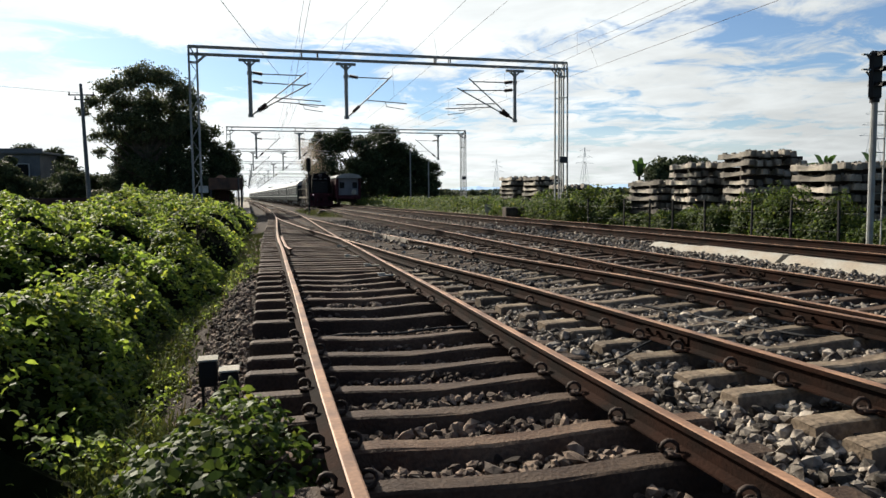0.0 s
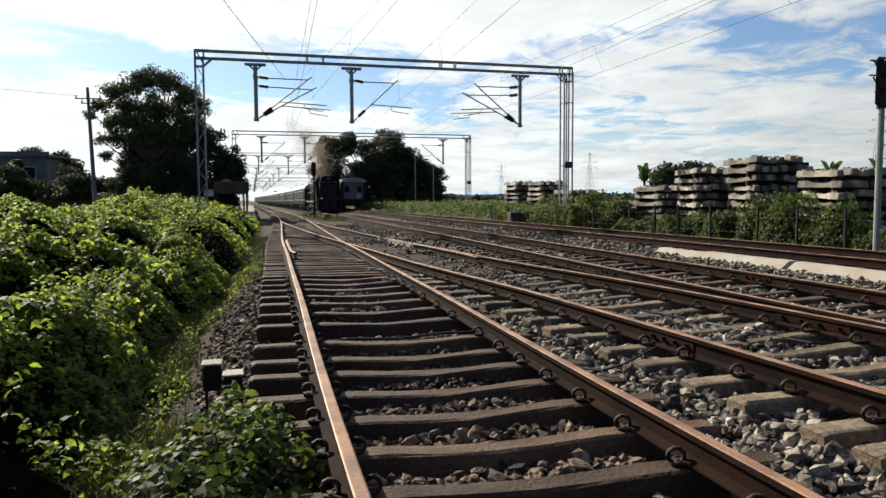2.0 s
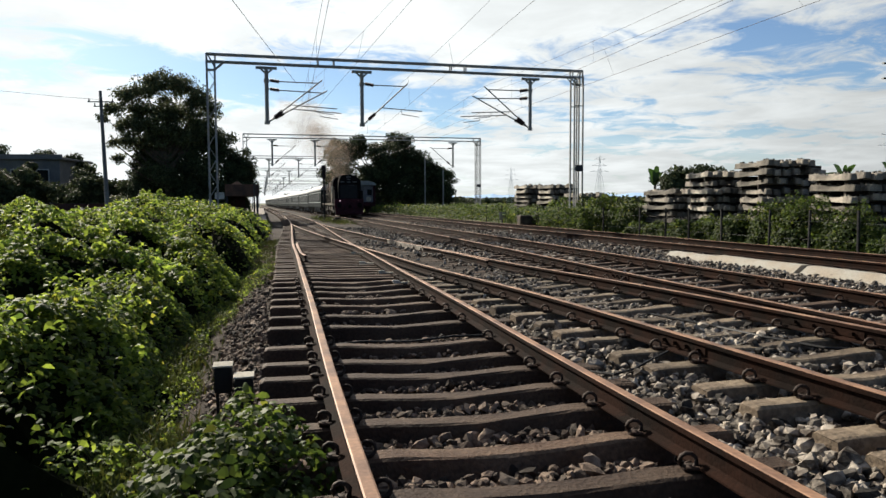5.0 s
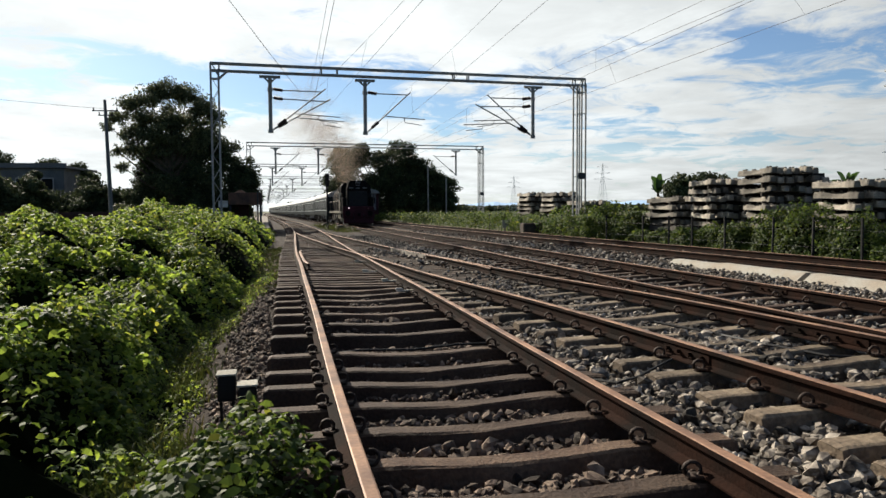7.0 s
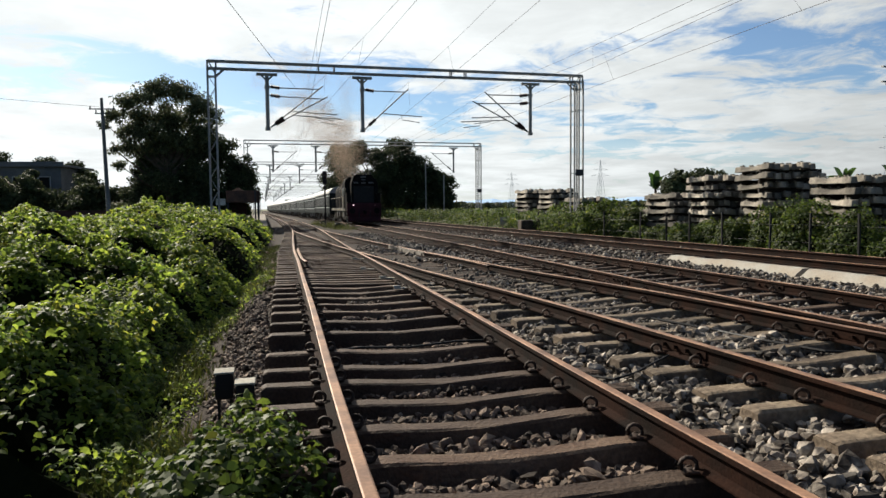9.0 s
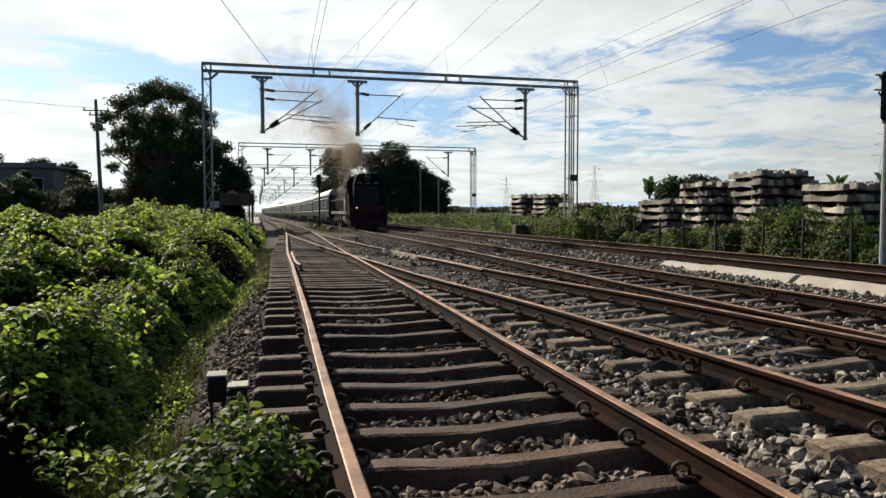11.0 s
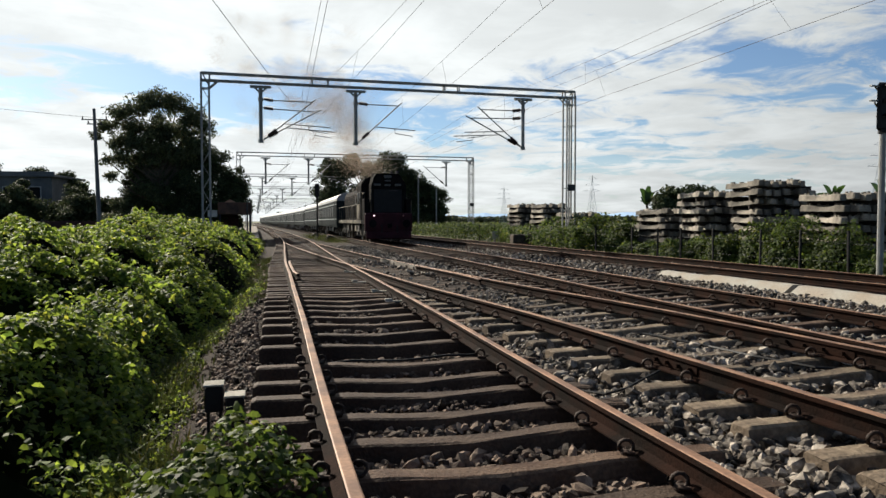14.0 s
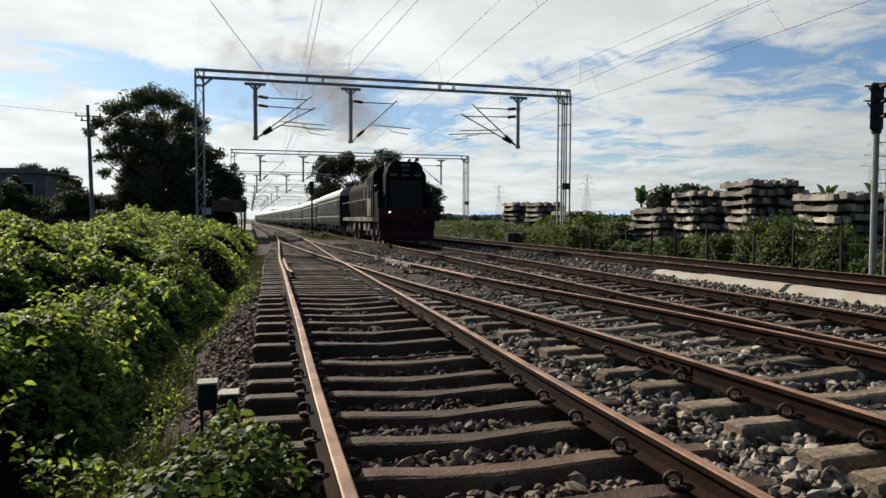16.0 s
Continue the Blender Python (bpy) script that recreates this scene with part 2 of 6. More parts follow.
def bed(x, y):
    """Height of the ballast surface."""
    k = 0.035 * noise.noise((x * 1.7, y * 1.7, 0.3)) + 0.02 * noise.noise((x * 5, y * 5, 2.0))
    if x < -0.12:
        return max(-0.70, -0.36 - (-0.12 - x) * 0.62 + za(y)) + k
    a = -0.315 if x > .45 else -.37
    t = min(max((x - 2.35) / 0.5, 0), 1)
    z = a + (-0.19 - a) * t
    if x > 5.4:
        z -= .03
    if x > 8.2:
        z += 0.03 * min(1, (x - 8.2) / 0.6)
    if x > 12.9:
        z -= (x - 12.9) * 0.35
    # the bed follows the falling near track
    z += za(y) * min(max((9.9 - x) / 1.3, 0), 1)
    return z + k


def track_bed():
    bm = bmesh.new()
    xs = [-0.75, -0.45, -0.12] + list(np.arange(0.2, 13.9, 0.4))
    ys = list(np.arange(-6, 30, 0.5)) + list(np.arange(30, 90, 4)) + list(np.arange(90, 701, 40))
    g = [[bm.verts.new((x, y, bed(x, y))) for x in xs] for y in ys]
    for r0, r1 in zip(g, g[1:]):
        for i in range(len(xs) - 1):
            bm.faces.new((r0[i], r0[i + 1], r1[i + 1], r1[i]))
    return tagged(part("ballast_bed", bm, DIRT), "grey-brown crushed stone ballast bed under the tracks", "ballast", kind="structure")


# ---- rails and sleepers ----
RAIL = [(-.034, -.004), (-.026, 0), (.026, 0), (.034, -.004), (.034, -.034), (.010, -.046), (.009, -.125), (.066, -.142), (.066, -.152), (-.066, -.152), (-.066, -.142), (-.009, -.125), (-.010, -.046), (-.034, -.034)]
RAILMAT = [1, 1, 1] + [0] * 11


def rail(parent, fx, s, fz, y0, y1, label=""):
    ys = list(np.arange(y0, min(60, y1), 0.5)) + (list(np.arange(60, y1, 20)) if y1 > 60 else []) + [y1]
    bm = bmesh.new()
    sweep(bm, RAIL, [(fx(y) + s * GAUGE / 2, y, fz(y)) for y in ys], RAILMAT)
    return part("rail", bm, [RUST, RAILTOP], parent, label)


def sleeper_mesh(length, seed, w=0.0, mat=None):
    """A concrete sleeper lying along x, its rail seats at z = 0, with a waist and worn edges."""
    r = random.Random(seed)
    bm = bmesh.new()
    h = length / 2
    st = [(-h, -.012, .070), (-h + .03, .0, .078), (-h + .75, .0, .080), (-h + 1.05, -.020, .075), (0, -.032, .074), (h - 1.05, -.020, .075), (h - .75, .0, .080), (h - .03, .0, .078), (h, -.012, .070)]
    rings = []
    for x, z, t in st:
        j = lambda a=.004: r.uniform(-a, a)
        t += w
        rings.append([bm.verts.new((x + j(), y + j(), zz + j())) for y, zz in ((-t - .055, -.22), (-t - .008, z - .012), (-t + .012, z), (t - .012, z), (t + .008, z - .012), (t + .055, -.22))])
    for a, b in zip(rings, rings[1:]):
        for i in range(6):
            bm.faces.new((a[i], a[(i + 1) % 6], b[(i + 1) % 6], b[i]))
    bm.faces.new(rings[0])
    bm.faces.new(rings[-1][::-1])
    bmesh.ops.recalc_face_normals(bm, faces=bm.faces)
    return mesh_of(bm, "sleeper", mat or SLEEPERMAT)


def clip_mesh():
    """A spring clip: a round bar bent into a loop, on its shoulder."""
    bm = bmesh.new()
    # a coil across the rail's direction, its ends bearing on the rail foot and the shoulder
    pts = [Vector((.075, .05, .002)), Vector((.045, .052, .010))]
    for i in range(12):
        a = math.tau * (.86 - 1.25 * i / 11)
        pts.append(Vector((.002 + .046 * math.cos(a), .048 - .085 * i / 11, .044 + .044 * math.sin(a))))
    pts += [Vector((.04, -.05, .008)), Vector((.072, -.052, .002))]
    prev = None
    for i, p in enumerate(pts):
        d = (pts[min(i + 1, len(pts) - 1)] - pts[max(i - 1, 0)]).normalized()
        q = d.to_track_quat("Z", "Y").to_matrix()
        ring = [bm.verts.new(p + q @ Vector((.015 * math.cos(k * math.pi * 2 / 5), .015 * math.sin(k * math.pi * 2 / 5), 0))) for k in range(5)]
        if prev:
            for k in range(5):
                bm.faces.new((prev[k], prev[(k + 1) % 5], ring[(k + 1) % 5], ring[k]))
        prev = ring
    box(bm, -.03, .05, -.03, .03, -.02, .018)
    bmesh.ops.recalc_face_normals(bm, faces=bm.faces)
    return mesh_of(bm, "rail_clip", CLIPMAT, True)


SLEEPERMAT = material("rust_stained_concrete", (0.084, 0.053, 0.034), 0.8, 0, 0.55, 2.6, 0.6, 40, (0.042, 0.021, 0.012), rnd=0.4, spec=0.22)
CLIPMAT = material("rusty_clip", (0.038, 0.020, 0.013), 0.75, 0.0, 0.4, 8, 0.3, 60, (0.018, 0.011, 0.008), spec=0.25)
INSULJOINT = material("pale_joint_coating", (0.20, 0.18, 0.15), 0.85, 0, 0.4, 3.0, 0.3, 20, (0.09, 0.07, 0.055))
DROP = 0.165     # sleeper top under rail top
CLIP = clip_mesh()
SLEEPERPALE = material("dusty_tan_concrete", (0.165, 0.128, 0.088), 0.85, 0, 0.55, 2.2, 0.7, 26, (0.060, 0.042, 0.030), rnd=0.4, spec=0.2)
SLEEPERS = [sleeper_mesh(2.75, s) for s in range(5)]
PALESLEEPERS = [sleeper_mesh(2.75, s + 20, 0, SLEEPERPALE) for s in range(5)]
rise_b = line([(-14, .09), (5, .09), (9, .06), (13, .012), (16, .004), (46, .004)])


def bz(y):
    return rise_b(y) + za(y)


def sleeper_row(parent, ys, fx, fz, clips, length=None, seed=0, kinds=None, skew=0.0):
    r = random.Random(seed)
    for i, y in enumerate(ys):
        x = fx(y)
        ang = -math.degrees(math.atan2(fx(y + .5) - fx(y - .5), 1.0))
        L = length(y) if length else 2.75
        me = r.choice(kinds or SLEEPERS) if L == 2.75 else sleeper_mesh(L, 50 + i)
        s = new("sleeper", me)
        s.parent = parent
        s.matrix_basis = pose(x, y, fz(y) - DROP, r.uniform(-.6, .6), r.uniform(-.3, .3), ang + skew + r.uniform(-.7, .7))
        if y < clips:
            for c in ((-1, 1) if L == 2.75 else ()):
                for side in (-1, 1):
                    k = new("rail_clip", CLIP)
                    k.parent = s
                    k.matrix_basis = pose(c * GAUGE / 2 + side * .098, r.uniform(-.01, .01), .012, 0, r.uniform(-6, 6), 0 if side < 0 else 180) @ Matrix.Scale(.84, 4)


def far_sleepers(parent, fx, z, y0, y1, step=.65):
    ys = np.arange(y0, y1, step)
    zs = np.array([z(y) if callable(z) else z for y in ys])
    c = np.array([[-1.375, -.12, -.2], [1.375, -.12, -.2], [1.375, -.08, 0], [-1.375, -.08, 0], [-1.375, .08, 0], [1.375, .08, 0], [1.375, .12, -.2], [-1.375, .12, -.2]])
    v = c[None] + np.stack([[fx(y) for y in ys], ys, zs - DROP], 1)[:, None]
    ob = new("sleepers", soup("sleepers", v, [(0, 1, 2), (0, 2, 3), (3, 2, 5), (3, 5, 4), (4, 5, 6), (4, 6, 7), (0, 3, 4), (0, 4, 7), (1, 6, 5), (1, 5, 2)], SLEEPERMAT))
    ob.parent = parent
    tagged(ob, "", kind="stuff")


def fishplate(parent, fx, s, fz, y, mat, length=.62, proud=.02, label="bolted steel fishplate at a rail joint"):
    bm = bmesh.new()
    x = fx(y) + s * GAUGE / 2
    z = fz(y)
    ang = math.atan2(fx(y + .3) - fx(y - .3), .6)
    m = Matrix.Translation((x, y, z)) @ Matrix.Rotation(-ang, 4, "Z")
    for sd in (-1, 1):
        box(bm, min(sd * .010, sd * proud), max(sd * .010, sd * proud), -length / 2, length / 2, -.118, -.036 if proud > .03 else -.046, .002, m)
        for i in range(4):
            yy = (i - 1.5) * length / 4
            vs = bmesh.ops.create_cone(bm, cap_ends=True, segments=6, radius1=.019, radius2=.017, depth=.05)["verts"]
            bmesh.ops.transform(bm, matrix=m @ Matrix.Translation((sd * .03, yy, -.082)) @ Matrix.Rotation(radians(90), 4, "Y"), verts=vs)
    return part("fishplate", bm, mat, parent, label)


def tracks():
    made = {}
    zc, zd = (lambda y: CZ + za(y)), (lambda y: DZ)
    a = thing("railway_track", "rusty broad-gauge track on rust-stained concrete sleepers beside bushes", "railway track")
    rail(a, AX, -1, za, -5, 700)
    rail(a, AX, 1, za, -5, 700)
    near = [3.63, 4.22, 4.79, 5.38, 5.91, 6.59, 7.66, 8.46, 9.28, 10.03, 10.80, 11.50, 12.25]
    sleeper_row(a, list(np.arange(-4.85, 3.4, .61)) + near, AX, za, 12.4, seed=1, skew=-1.6)
    # long timbers under the points
    def mid(y):
        return (AX(y) - 1.375 + BX(y) + 1.375) / 2
    sleeper_row(a, np.arange(12.9, 46.2, .5), mid, za, 0, length=lambda y: BX(y) - AX(y) + 2.75, seed=2)
    sleeper_row(a, np.arange(46.8, 70, .65), AX, za, 0, seed=3)
    far_sleepers(a, AX, za, 70, 260)
    b = thing("turnout_track", "rusty curved track joining the straight track at a turnout", "railway track")
    rail(b, BX, -1, bz, -5, 44.0, "curved closure rail ending in a switch blade")
    rail(b, BX, 1, bz, -5, 45.5)
    between = [3.09, 3.67, 4.17, 4.79, 5.32, 5.89, 6.43, 6.92]
    sleeper_row(b, list(np.arange(-5.05, 2.9, .6)) + between + list(np.arange(7.58, 12.4, .66)), BX, bz, 12.4, seed=4, kinds=PALESLEEPERS)
    c = thing("main_track", "rusty main track carrying the train on concrete sleepers", "railway track")
    rail(c, CX, -1, zc, -5, 700)
    rail(c, CX, 1, zc, -5, 700)
    sleeper_row(c, np.arange(-4.8, 62, .65), CX, zc, 22, seed=5)
    far_sleepers(c, CX, zc, 62, 260)
    d = thing("siding_track", "brown rusty track running beside the fence", "railway track")
    rail(d, DX, -1, zd, -5, 700)
    rail(d, DX, 1, zd, -5, 700)
    sleeper_row(d, np.arange(-4.5, 62, .65), DX, zd, 0, seed=6)
    far_sleepers(d, DX, DZ, 62, 260)
    # joints
    fishplate(b, BX, 1, bz, 5.4, RUST, .9)
    fishplate(b, BX, -1, bz, 5.05, RUST)
    fishplate(c, CX, 1, zc, 9.0, RUST)
    fishplate(c, CX, -1, zc, 10.5, RUST)
    # pale insulated joint clamped round the rail
    bm = bmesh.new()
    path = [(BX(y) + GAUGE / 2, y, bz(y)) for y in np.arange(17.0, 23.6, .6)]
    sweep(bm, [(-.044, -.13), (-.044, -.018), (-.036, -.012), (-.036, -.13)], path)
    sweep(bm, [(.036, -.13), (.036, -.012), (.044, -.018), (.044, -.13)], path)
    for y in np.arange(17.2, 23.0, .75):
        box(bm, BX(y) + GAUGE / 2 - .075, BX(y) + GAUGE / 2 - .04, y - .05, y + .05, bz(y) - .13, bz(y) - .05, .008)
    part("insulated_joint", bm, INSULJOINT, b, "pale insulated rail joint")
    # check rail beside the outer rail of the points
    for y0, y1, fx, s, off in ((16.5, 23, AX, -1, .11), (13.8, 19, BX, 1, -.11)):
        bm = bmesh.new()
        ys = np.arange(y0, y1, .5)
        sweep(bm, RAIL, [(fx(y) + s * GAUGE / 2 + off + (.07 if s < 0 else -.07) * max(0, abs(2 * (y - y0) / (y1 - y0) - 1) - .7) / .3, y, za(y) + .006) for y in ys], RAILMAT)
        part("check_rail", bm, [RUST, RAILTOP], a if s < 0 else b, "short check rail beside the running rail")
    # bright slide plates at the crossing
    for x, y in ((2.40, 18.35), (2.2, 15.3), (2.28, 13.15), (2.24, 11.45)):
        bm = bmesh.new()
        box(bm, x - .16, x + .14, y - .05, y + .05, -.16, -.135, .006)
        box(bm, x - .18, x - .05, y - .03, y + .03, -.135, -.10, .01)
        part("bearing_plate", bm, PALECON, a, "pale steel bearing plate")
    return a, b, c, d


# ---- ballast stones ----
def stone_shapes(k):
    bm = bmesh.new()
    bmesh.ops.create_icosphere(bm, subdivisions=1, radius=1)
    base = np.array([v.co[:] for v in bm.verts])
    tri = [[v.index for v in f.verts] for f in bm.faces]
    bm.free()
    out = []
    for i in range(k):
        v = base * rng.uniform(.72, 1.15, (len(base), 1))
        for _ in range(5):
            cut = rng.normal(size=3)
            cut /= np.linalg.norm(cut)
            d = v @ cut
            v = v - np.maximum(d - rng.uniform(.35, .6), 0)[:, None] * cut
        out.append(v * rng.uniform(.75, 1.45, 3))
    return np.array(out), tri


def ballast_stones(parent):
    shapes, tri = stone_shapes(14)
    # icosphere subdivision 1 has 20 faces
    pts = []
    for x0, x1, y0, y1, per in ((-.6, 9.4, -5.6, 1.6, 110), (8.2, 13.2, -5.6, 6, 60), (3.9, 9, 1.6, 3, 160), (-.6, 3.9, 1.6, 5.2, 640), (-.75, 0, 5.2, 15, 330), (-.6, 5.6, 5.2, 9, 400), (3.9, 8.5, 3.0, 9, 300), (-.5, 8.6, 9, 15, 190), (8.2, 10.8, 6, 16, 190), (-.4, 8.8, 15, 26, 70), (8.4, 13, 16, 30, 50), (4.0, 8.8, 26, 42, 26), (8.6, 13, 30, 46, 16)):
        n = int((x1 - x0) * (y1 - y0) * per)
        pts.append(np.stack([rng.uniform(x0, x1, n), rng.uniform(y0, y1, n), np.full(n, 1.0 if per > 250 else 1.25 if per > 100 else 1.7)], 1))
    p = np.concatenate(pts)
    ok = np.ones(len(p), bool)
    zz = np.zeros(len(p))
    for i, (x, y, k) in enumerate(p):
        for fx, s in ((AX, 1), (AX, -1), (BX, 1), (BX, -1), (CX, 1), (CX, -1), (DX, -1), (DX, 1)):
            if fx is BX and y > 45:
                continue
            if abs(x - fx(y) - s * GAUGE / 2) < .115:
                ok[i] = False
                break
        zz[i] = bed(x, y)
        # the timbers under the points lie bare
        if 12.4 < y < 46 and AX(y) - 1.0 < x < BX(y) + .55 and rng.random() < .93:
            ok[i] = False
        if x < -.42 and rng.random() < (-.42 - x) * 3.5:
            ok[i] = False
    p, zz = p[ok], zz[ok]
    size = rng.uniform(.017, .038, len(p)) * p[:, 2] * np.where(rng.random(len(p)) < .12, 1.35, 1)
    size *= np.where((p[:, 1] < 7) & (p[:, 0] > 2.4), 1.4, np.where(p[:, 1] < 4.6, 1.2, 1.0))
    R = turns(len(p))
    sh = shapes[rng.integers(0, len(shapes), len(p))] * size[:, None, None]
    v = np.einsum("nij,nkj->nki", R, sh)
    v[:, :, 2] *= .85
    lift = rng.uniform(.1, 1.1, len(p)) * size + np.where((p[:, 0] < 2.3) & (p[:, 0] > .6), .03 * np.sin(p[:, 1] * 9.67 + 1.0), 0.0)
    v += np.stack([p[:, 0], p[:, 1], zz + lift], 1)[:, None]
    # the stones that lie closest to the view, between the nearest rails, are separate pieces
    near = np.where((p[:, 0] > .6) & (p[:, 0] < 3.4) & (p[:, 1] > 2.3) & (p[:, 1] < 3.7))[0][:300]
    far = np.ones(len(p), bool)
    far[near] = False
    for rusty in (True, False):
        pick = far & ((p[:, 0] < 2.45) == rusty)
        ob = new("gravel", soup("gravel", v[pick], tri, STONE if rusty else CLEANSTONE))
        ob.parent = parent
        tagged(ob, "rust-dusted brown crushed stones" if rusty else "loose pale grey crushed stones", kind="stuff")
    meshes = []
    for s in shapes:
        meshes.append([soup("stone", s[None] * .027, tri, m) for m in (RUSTPIECE, PIECE)])
    for i in near:
        o = new("stone", meshes[int(rng.integers(0, len(meshes)))][int(p[i, 0] > 2.45)])
        o.parent = parent
        k = size[i] / .027
        o.matrix_basis = Matrix.LocRotScale((p[i, 0], p[i, 1], zz[i] + lift[i]), Matrix(R[i].tolist()).to_quaternion(), (k, k, k * .9))


PIECE = material("ballast_piece", (0.275, 0.240, 0.198), 0.85, 0, 0.5, 12.0, 0.4, 70, (0.05, 0.038, 0.03), rnd=0.8)
RUSTPIECE = material("rusty_ballast_piece", (0.165, 0.120, 0.088), 0.85, 0, 0.4, 12.0, 0.4, 70, (0.045, 0.030, 0.022), rnd=0.75)
ground()
BED = track_bed()
TRACKS = tracks()
ballast_stones(BED)


# ---- portals and overhead wires ----
def tube(bm, pts, r, sides=5):
    prev = None
    for i, p in enumerate(pts):
        p = Vector(p)
        d = (Vector(pts[min(i + 1, len(pts) - 1)]) - Vector(pts[max(i - 1, 0)])).normalized()
        q = d.to_track_quat("Z", "Y").to_matrix()
        rr = r(i / max(len(pts) - 1, 1)) if callable(r) else r
        ring = [bm.verts.new(p + q @ Vector((rr * math.cos(k * math.tau / sides), rr * math.sin(k * math.tau / sides), 0))) for k in range(sides)]
        if prev:
            for k in range(sides):
                bm.faces.new((prev[k], prev[(k + 1) % sides], ring[(k + 1) % sides], ring[k]))
        else:
            bm.faces.new(ring[::-1])
        prev = ring
    bm.faces.new(prev)


def lattice_mast(bm, x, w, d, z0, z1, step):
    for sx in (-1, 1):
        for sy in (-1, 1):
            beam(bm, (x + sx * w / 2, sy * d / 2, z0), (x + sx * w / 2, sy * d / 2, z1), .075, .075)
    z, k = z0 + .2, 0
    if w > .45:
        # the wide mast is tied by flat battens only
        while z < z1:
            for sy in (-1, 1):
                beam(bm, (x - w / 2, sy * d / 2, z), (x + w / 2, sy * d / 2, z), .02, .05)
            z += 3.4
        beam(bm, (x, 0, z0), (x, 0, z1), .07, .07)
        return
    while z + step < z1:
        for sy in (-1, 1):
            a, b = (-1, 1) if k % 2 else (1, -1)
            beam(bm, (x + a * w / 2, sy * d / 2, z), (x + b * w / 2, sy * d / 2, z + step), .04, .02)
        for sx in (-1, 1):
            a, b = (-1, 1) if k % 2 else (1, -1)
            beam(bm, (x + sx * w / 2, a * d / 2, z), (x + sx * w / 2, b * d / 2, z + step), .04, .02)
        z += step
        k += 1


def bracket(parent, x, side, reach, lift=0.0, skew=0.0):
    """A cantilever: stay tube, bracket tube, insulators, register arm."""
    tip = Vector((x + side * reach, skew, 7.12 + lift))
    bm = bmesh.new()
    tube(bm, [(x + side * .05, 0, 7.18 + lift), (x + side * .2, 0, 7.18 + lift)], .03)
    tube(bm, [(x + side * .55, 0, 7.13 + lift), tip], .030)
    a = Vector((x + side * .12, 0, 5.2))
    ins0, ins1 = a.lerp(tip, .10), a.lerp(tip, .26)
    tube(bm, [a, ins0], .04)
    tube(bm, [ins1, a.lerp(tip, 1.08)], .036)
    reg = a.lerp(tip, .42)
    tube(bm, [reg, (x + side * (reach + .9), skew, reg.z - .12)], .026)
    tube(bm, [(x + side * (reach - .2), skew, reg.z - .06), (x + side * (reach - .15), skew, reg.z - .30), (x + side * (reach + .75), skew, reg.z - .42)], .020)
    br = part("cantilever", bm, GALV, parent, "galvanised tubular cantilever arm")
    for p, q in ((ins0, ins1), (Vector((x + side * .16, 0, 7.18 + lift)), Vector((x + side * .60, 0, 7.12 + lift)))):
        bm = bmesh.new()
        n = 13
        tube(bm, [p.lerp(q, i / (n - 1)) for i in range(n)], lambda u: .105 if int(u * (n - 1) + .5) % 2 else .06, 7)
        part("insulator", bm, INSUL, br, "brown ribbed insulator")


INSUL = material("brown_insulator", (0.036, 0.022, 0.020), 0.6, 0, 0.2, 6, 0, 40, spec=0.2)


def portal(y, x0, x1, drops, label, w1=.36, w2=.50):
    p = thing("portal", label, "overhead line portal", pose(0, y, 0), "overhead line portals")
    for x, w, d in ((x0 + w1 / 2, w1, .34), (x1 - w2 / 2, w2, .5)):
        bm = bmesh.new()
        lattice_mast(bm, x, w, d, -.6, 8.0, .62 if w < .5 else .9)
        box(bm, x - w / 2 - .15, x + w / 2 + .15, -d / 2 - .15, d / 2 + .15, -.62, -.35, .02)
        part("mast", bm, GALV, p, "galvanised lattice mast")
    bm = bmesh.new()
    za, zb = 8.3, 7.95
    for z in (za, zb):
        for yy in (-.17, .17):
            beam(bm, (x0, yy, z), (x1, yy, z), .075, .075)
    n = int((x1 - x0) / .55)
    for i in range(n):
        a, b = x0 + (x1 - x0) * i / n, x0 + (x1 - x0) * (i + 1) / n
        beam(bm, (a, -.17 if i % 2 else .17, za), (b, .17 if i % 2 else -.17, za), .03, .03)
        beam(bm, (a, -.17 if i % 2 else .17, zb), (b, .17 if i % 2 else -.17, zb), .03, .03)
    for u in (.02, .27, .31, .62, .66, .97):
        x = x0 + (x1 - x0) * u
        for yy in (-.17, .17):
            beam(bm, (x, yy, zb), (x, yy, za), .06, .06)
    for x, s in ((x0, 1), (x1, -1)):
        for yy in (-.17, .17):
            beam(bm, (x, yy, za), (x, yy, 7.5), .07, .07)
            beam(bm, (x + s * .05, yy, za), (x + s * .4, yy, 7.62), .05, .05)
            beam(bm, (x + s * .78, yy, zb), (x + s * .35, yy, 7.55), .05, .05)
            beam(bm, (x, yy, 7.56), (x + s * .4, yy, 7.56), .05, .05)
    part("boom", bm, GALV, p, "galvanised lattice boom")
    bm = bmesh.new()
    box(bm, x1 - .45, x1 - .02, -.32, -.28, 2.85, 3.2, .01)
    part("number_plate", bm, DARKSTEEL, p, "small dark plate")
    for x, side, reaches in drops:
        bm = bmesh.new()
        box(bm, x - .5, x + .5, -.09, .09, 7.70, 7.82, .01)
        beam(bm, (x - .28, 0, 7.72), (x - .05, 0, 7.5), .08)
        beam(bm, (x + .28, 0, 7.72), (x + .05, 0, 7.5), .08)
        tube(bm, [(x, 0, 5.08), (x, 0, 7.75)], .095, 8)
        for z in (5.12, 7.15):
            tube(bm, [(x, 0, z - .08), (x, 0, z + .08)], .13, 8)
        part("drop_arm", bm, GALV, p, "grey steel drop arm")
        for k, rch in enumerate(reaches):
            bracket(p, x, side, rch, -.0 - .42 * k, (.0, .35)[k % 2])
    return p


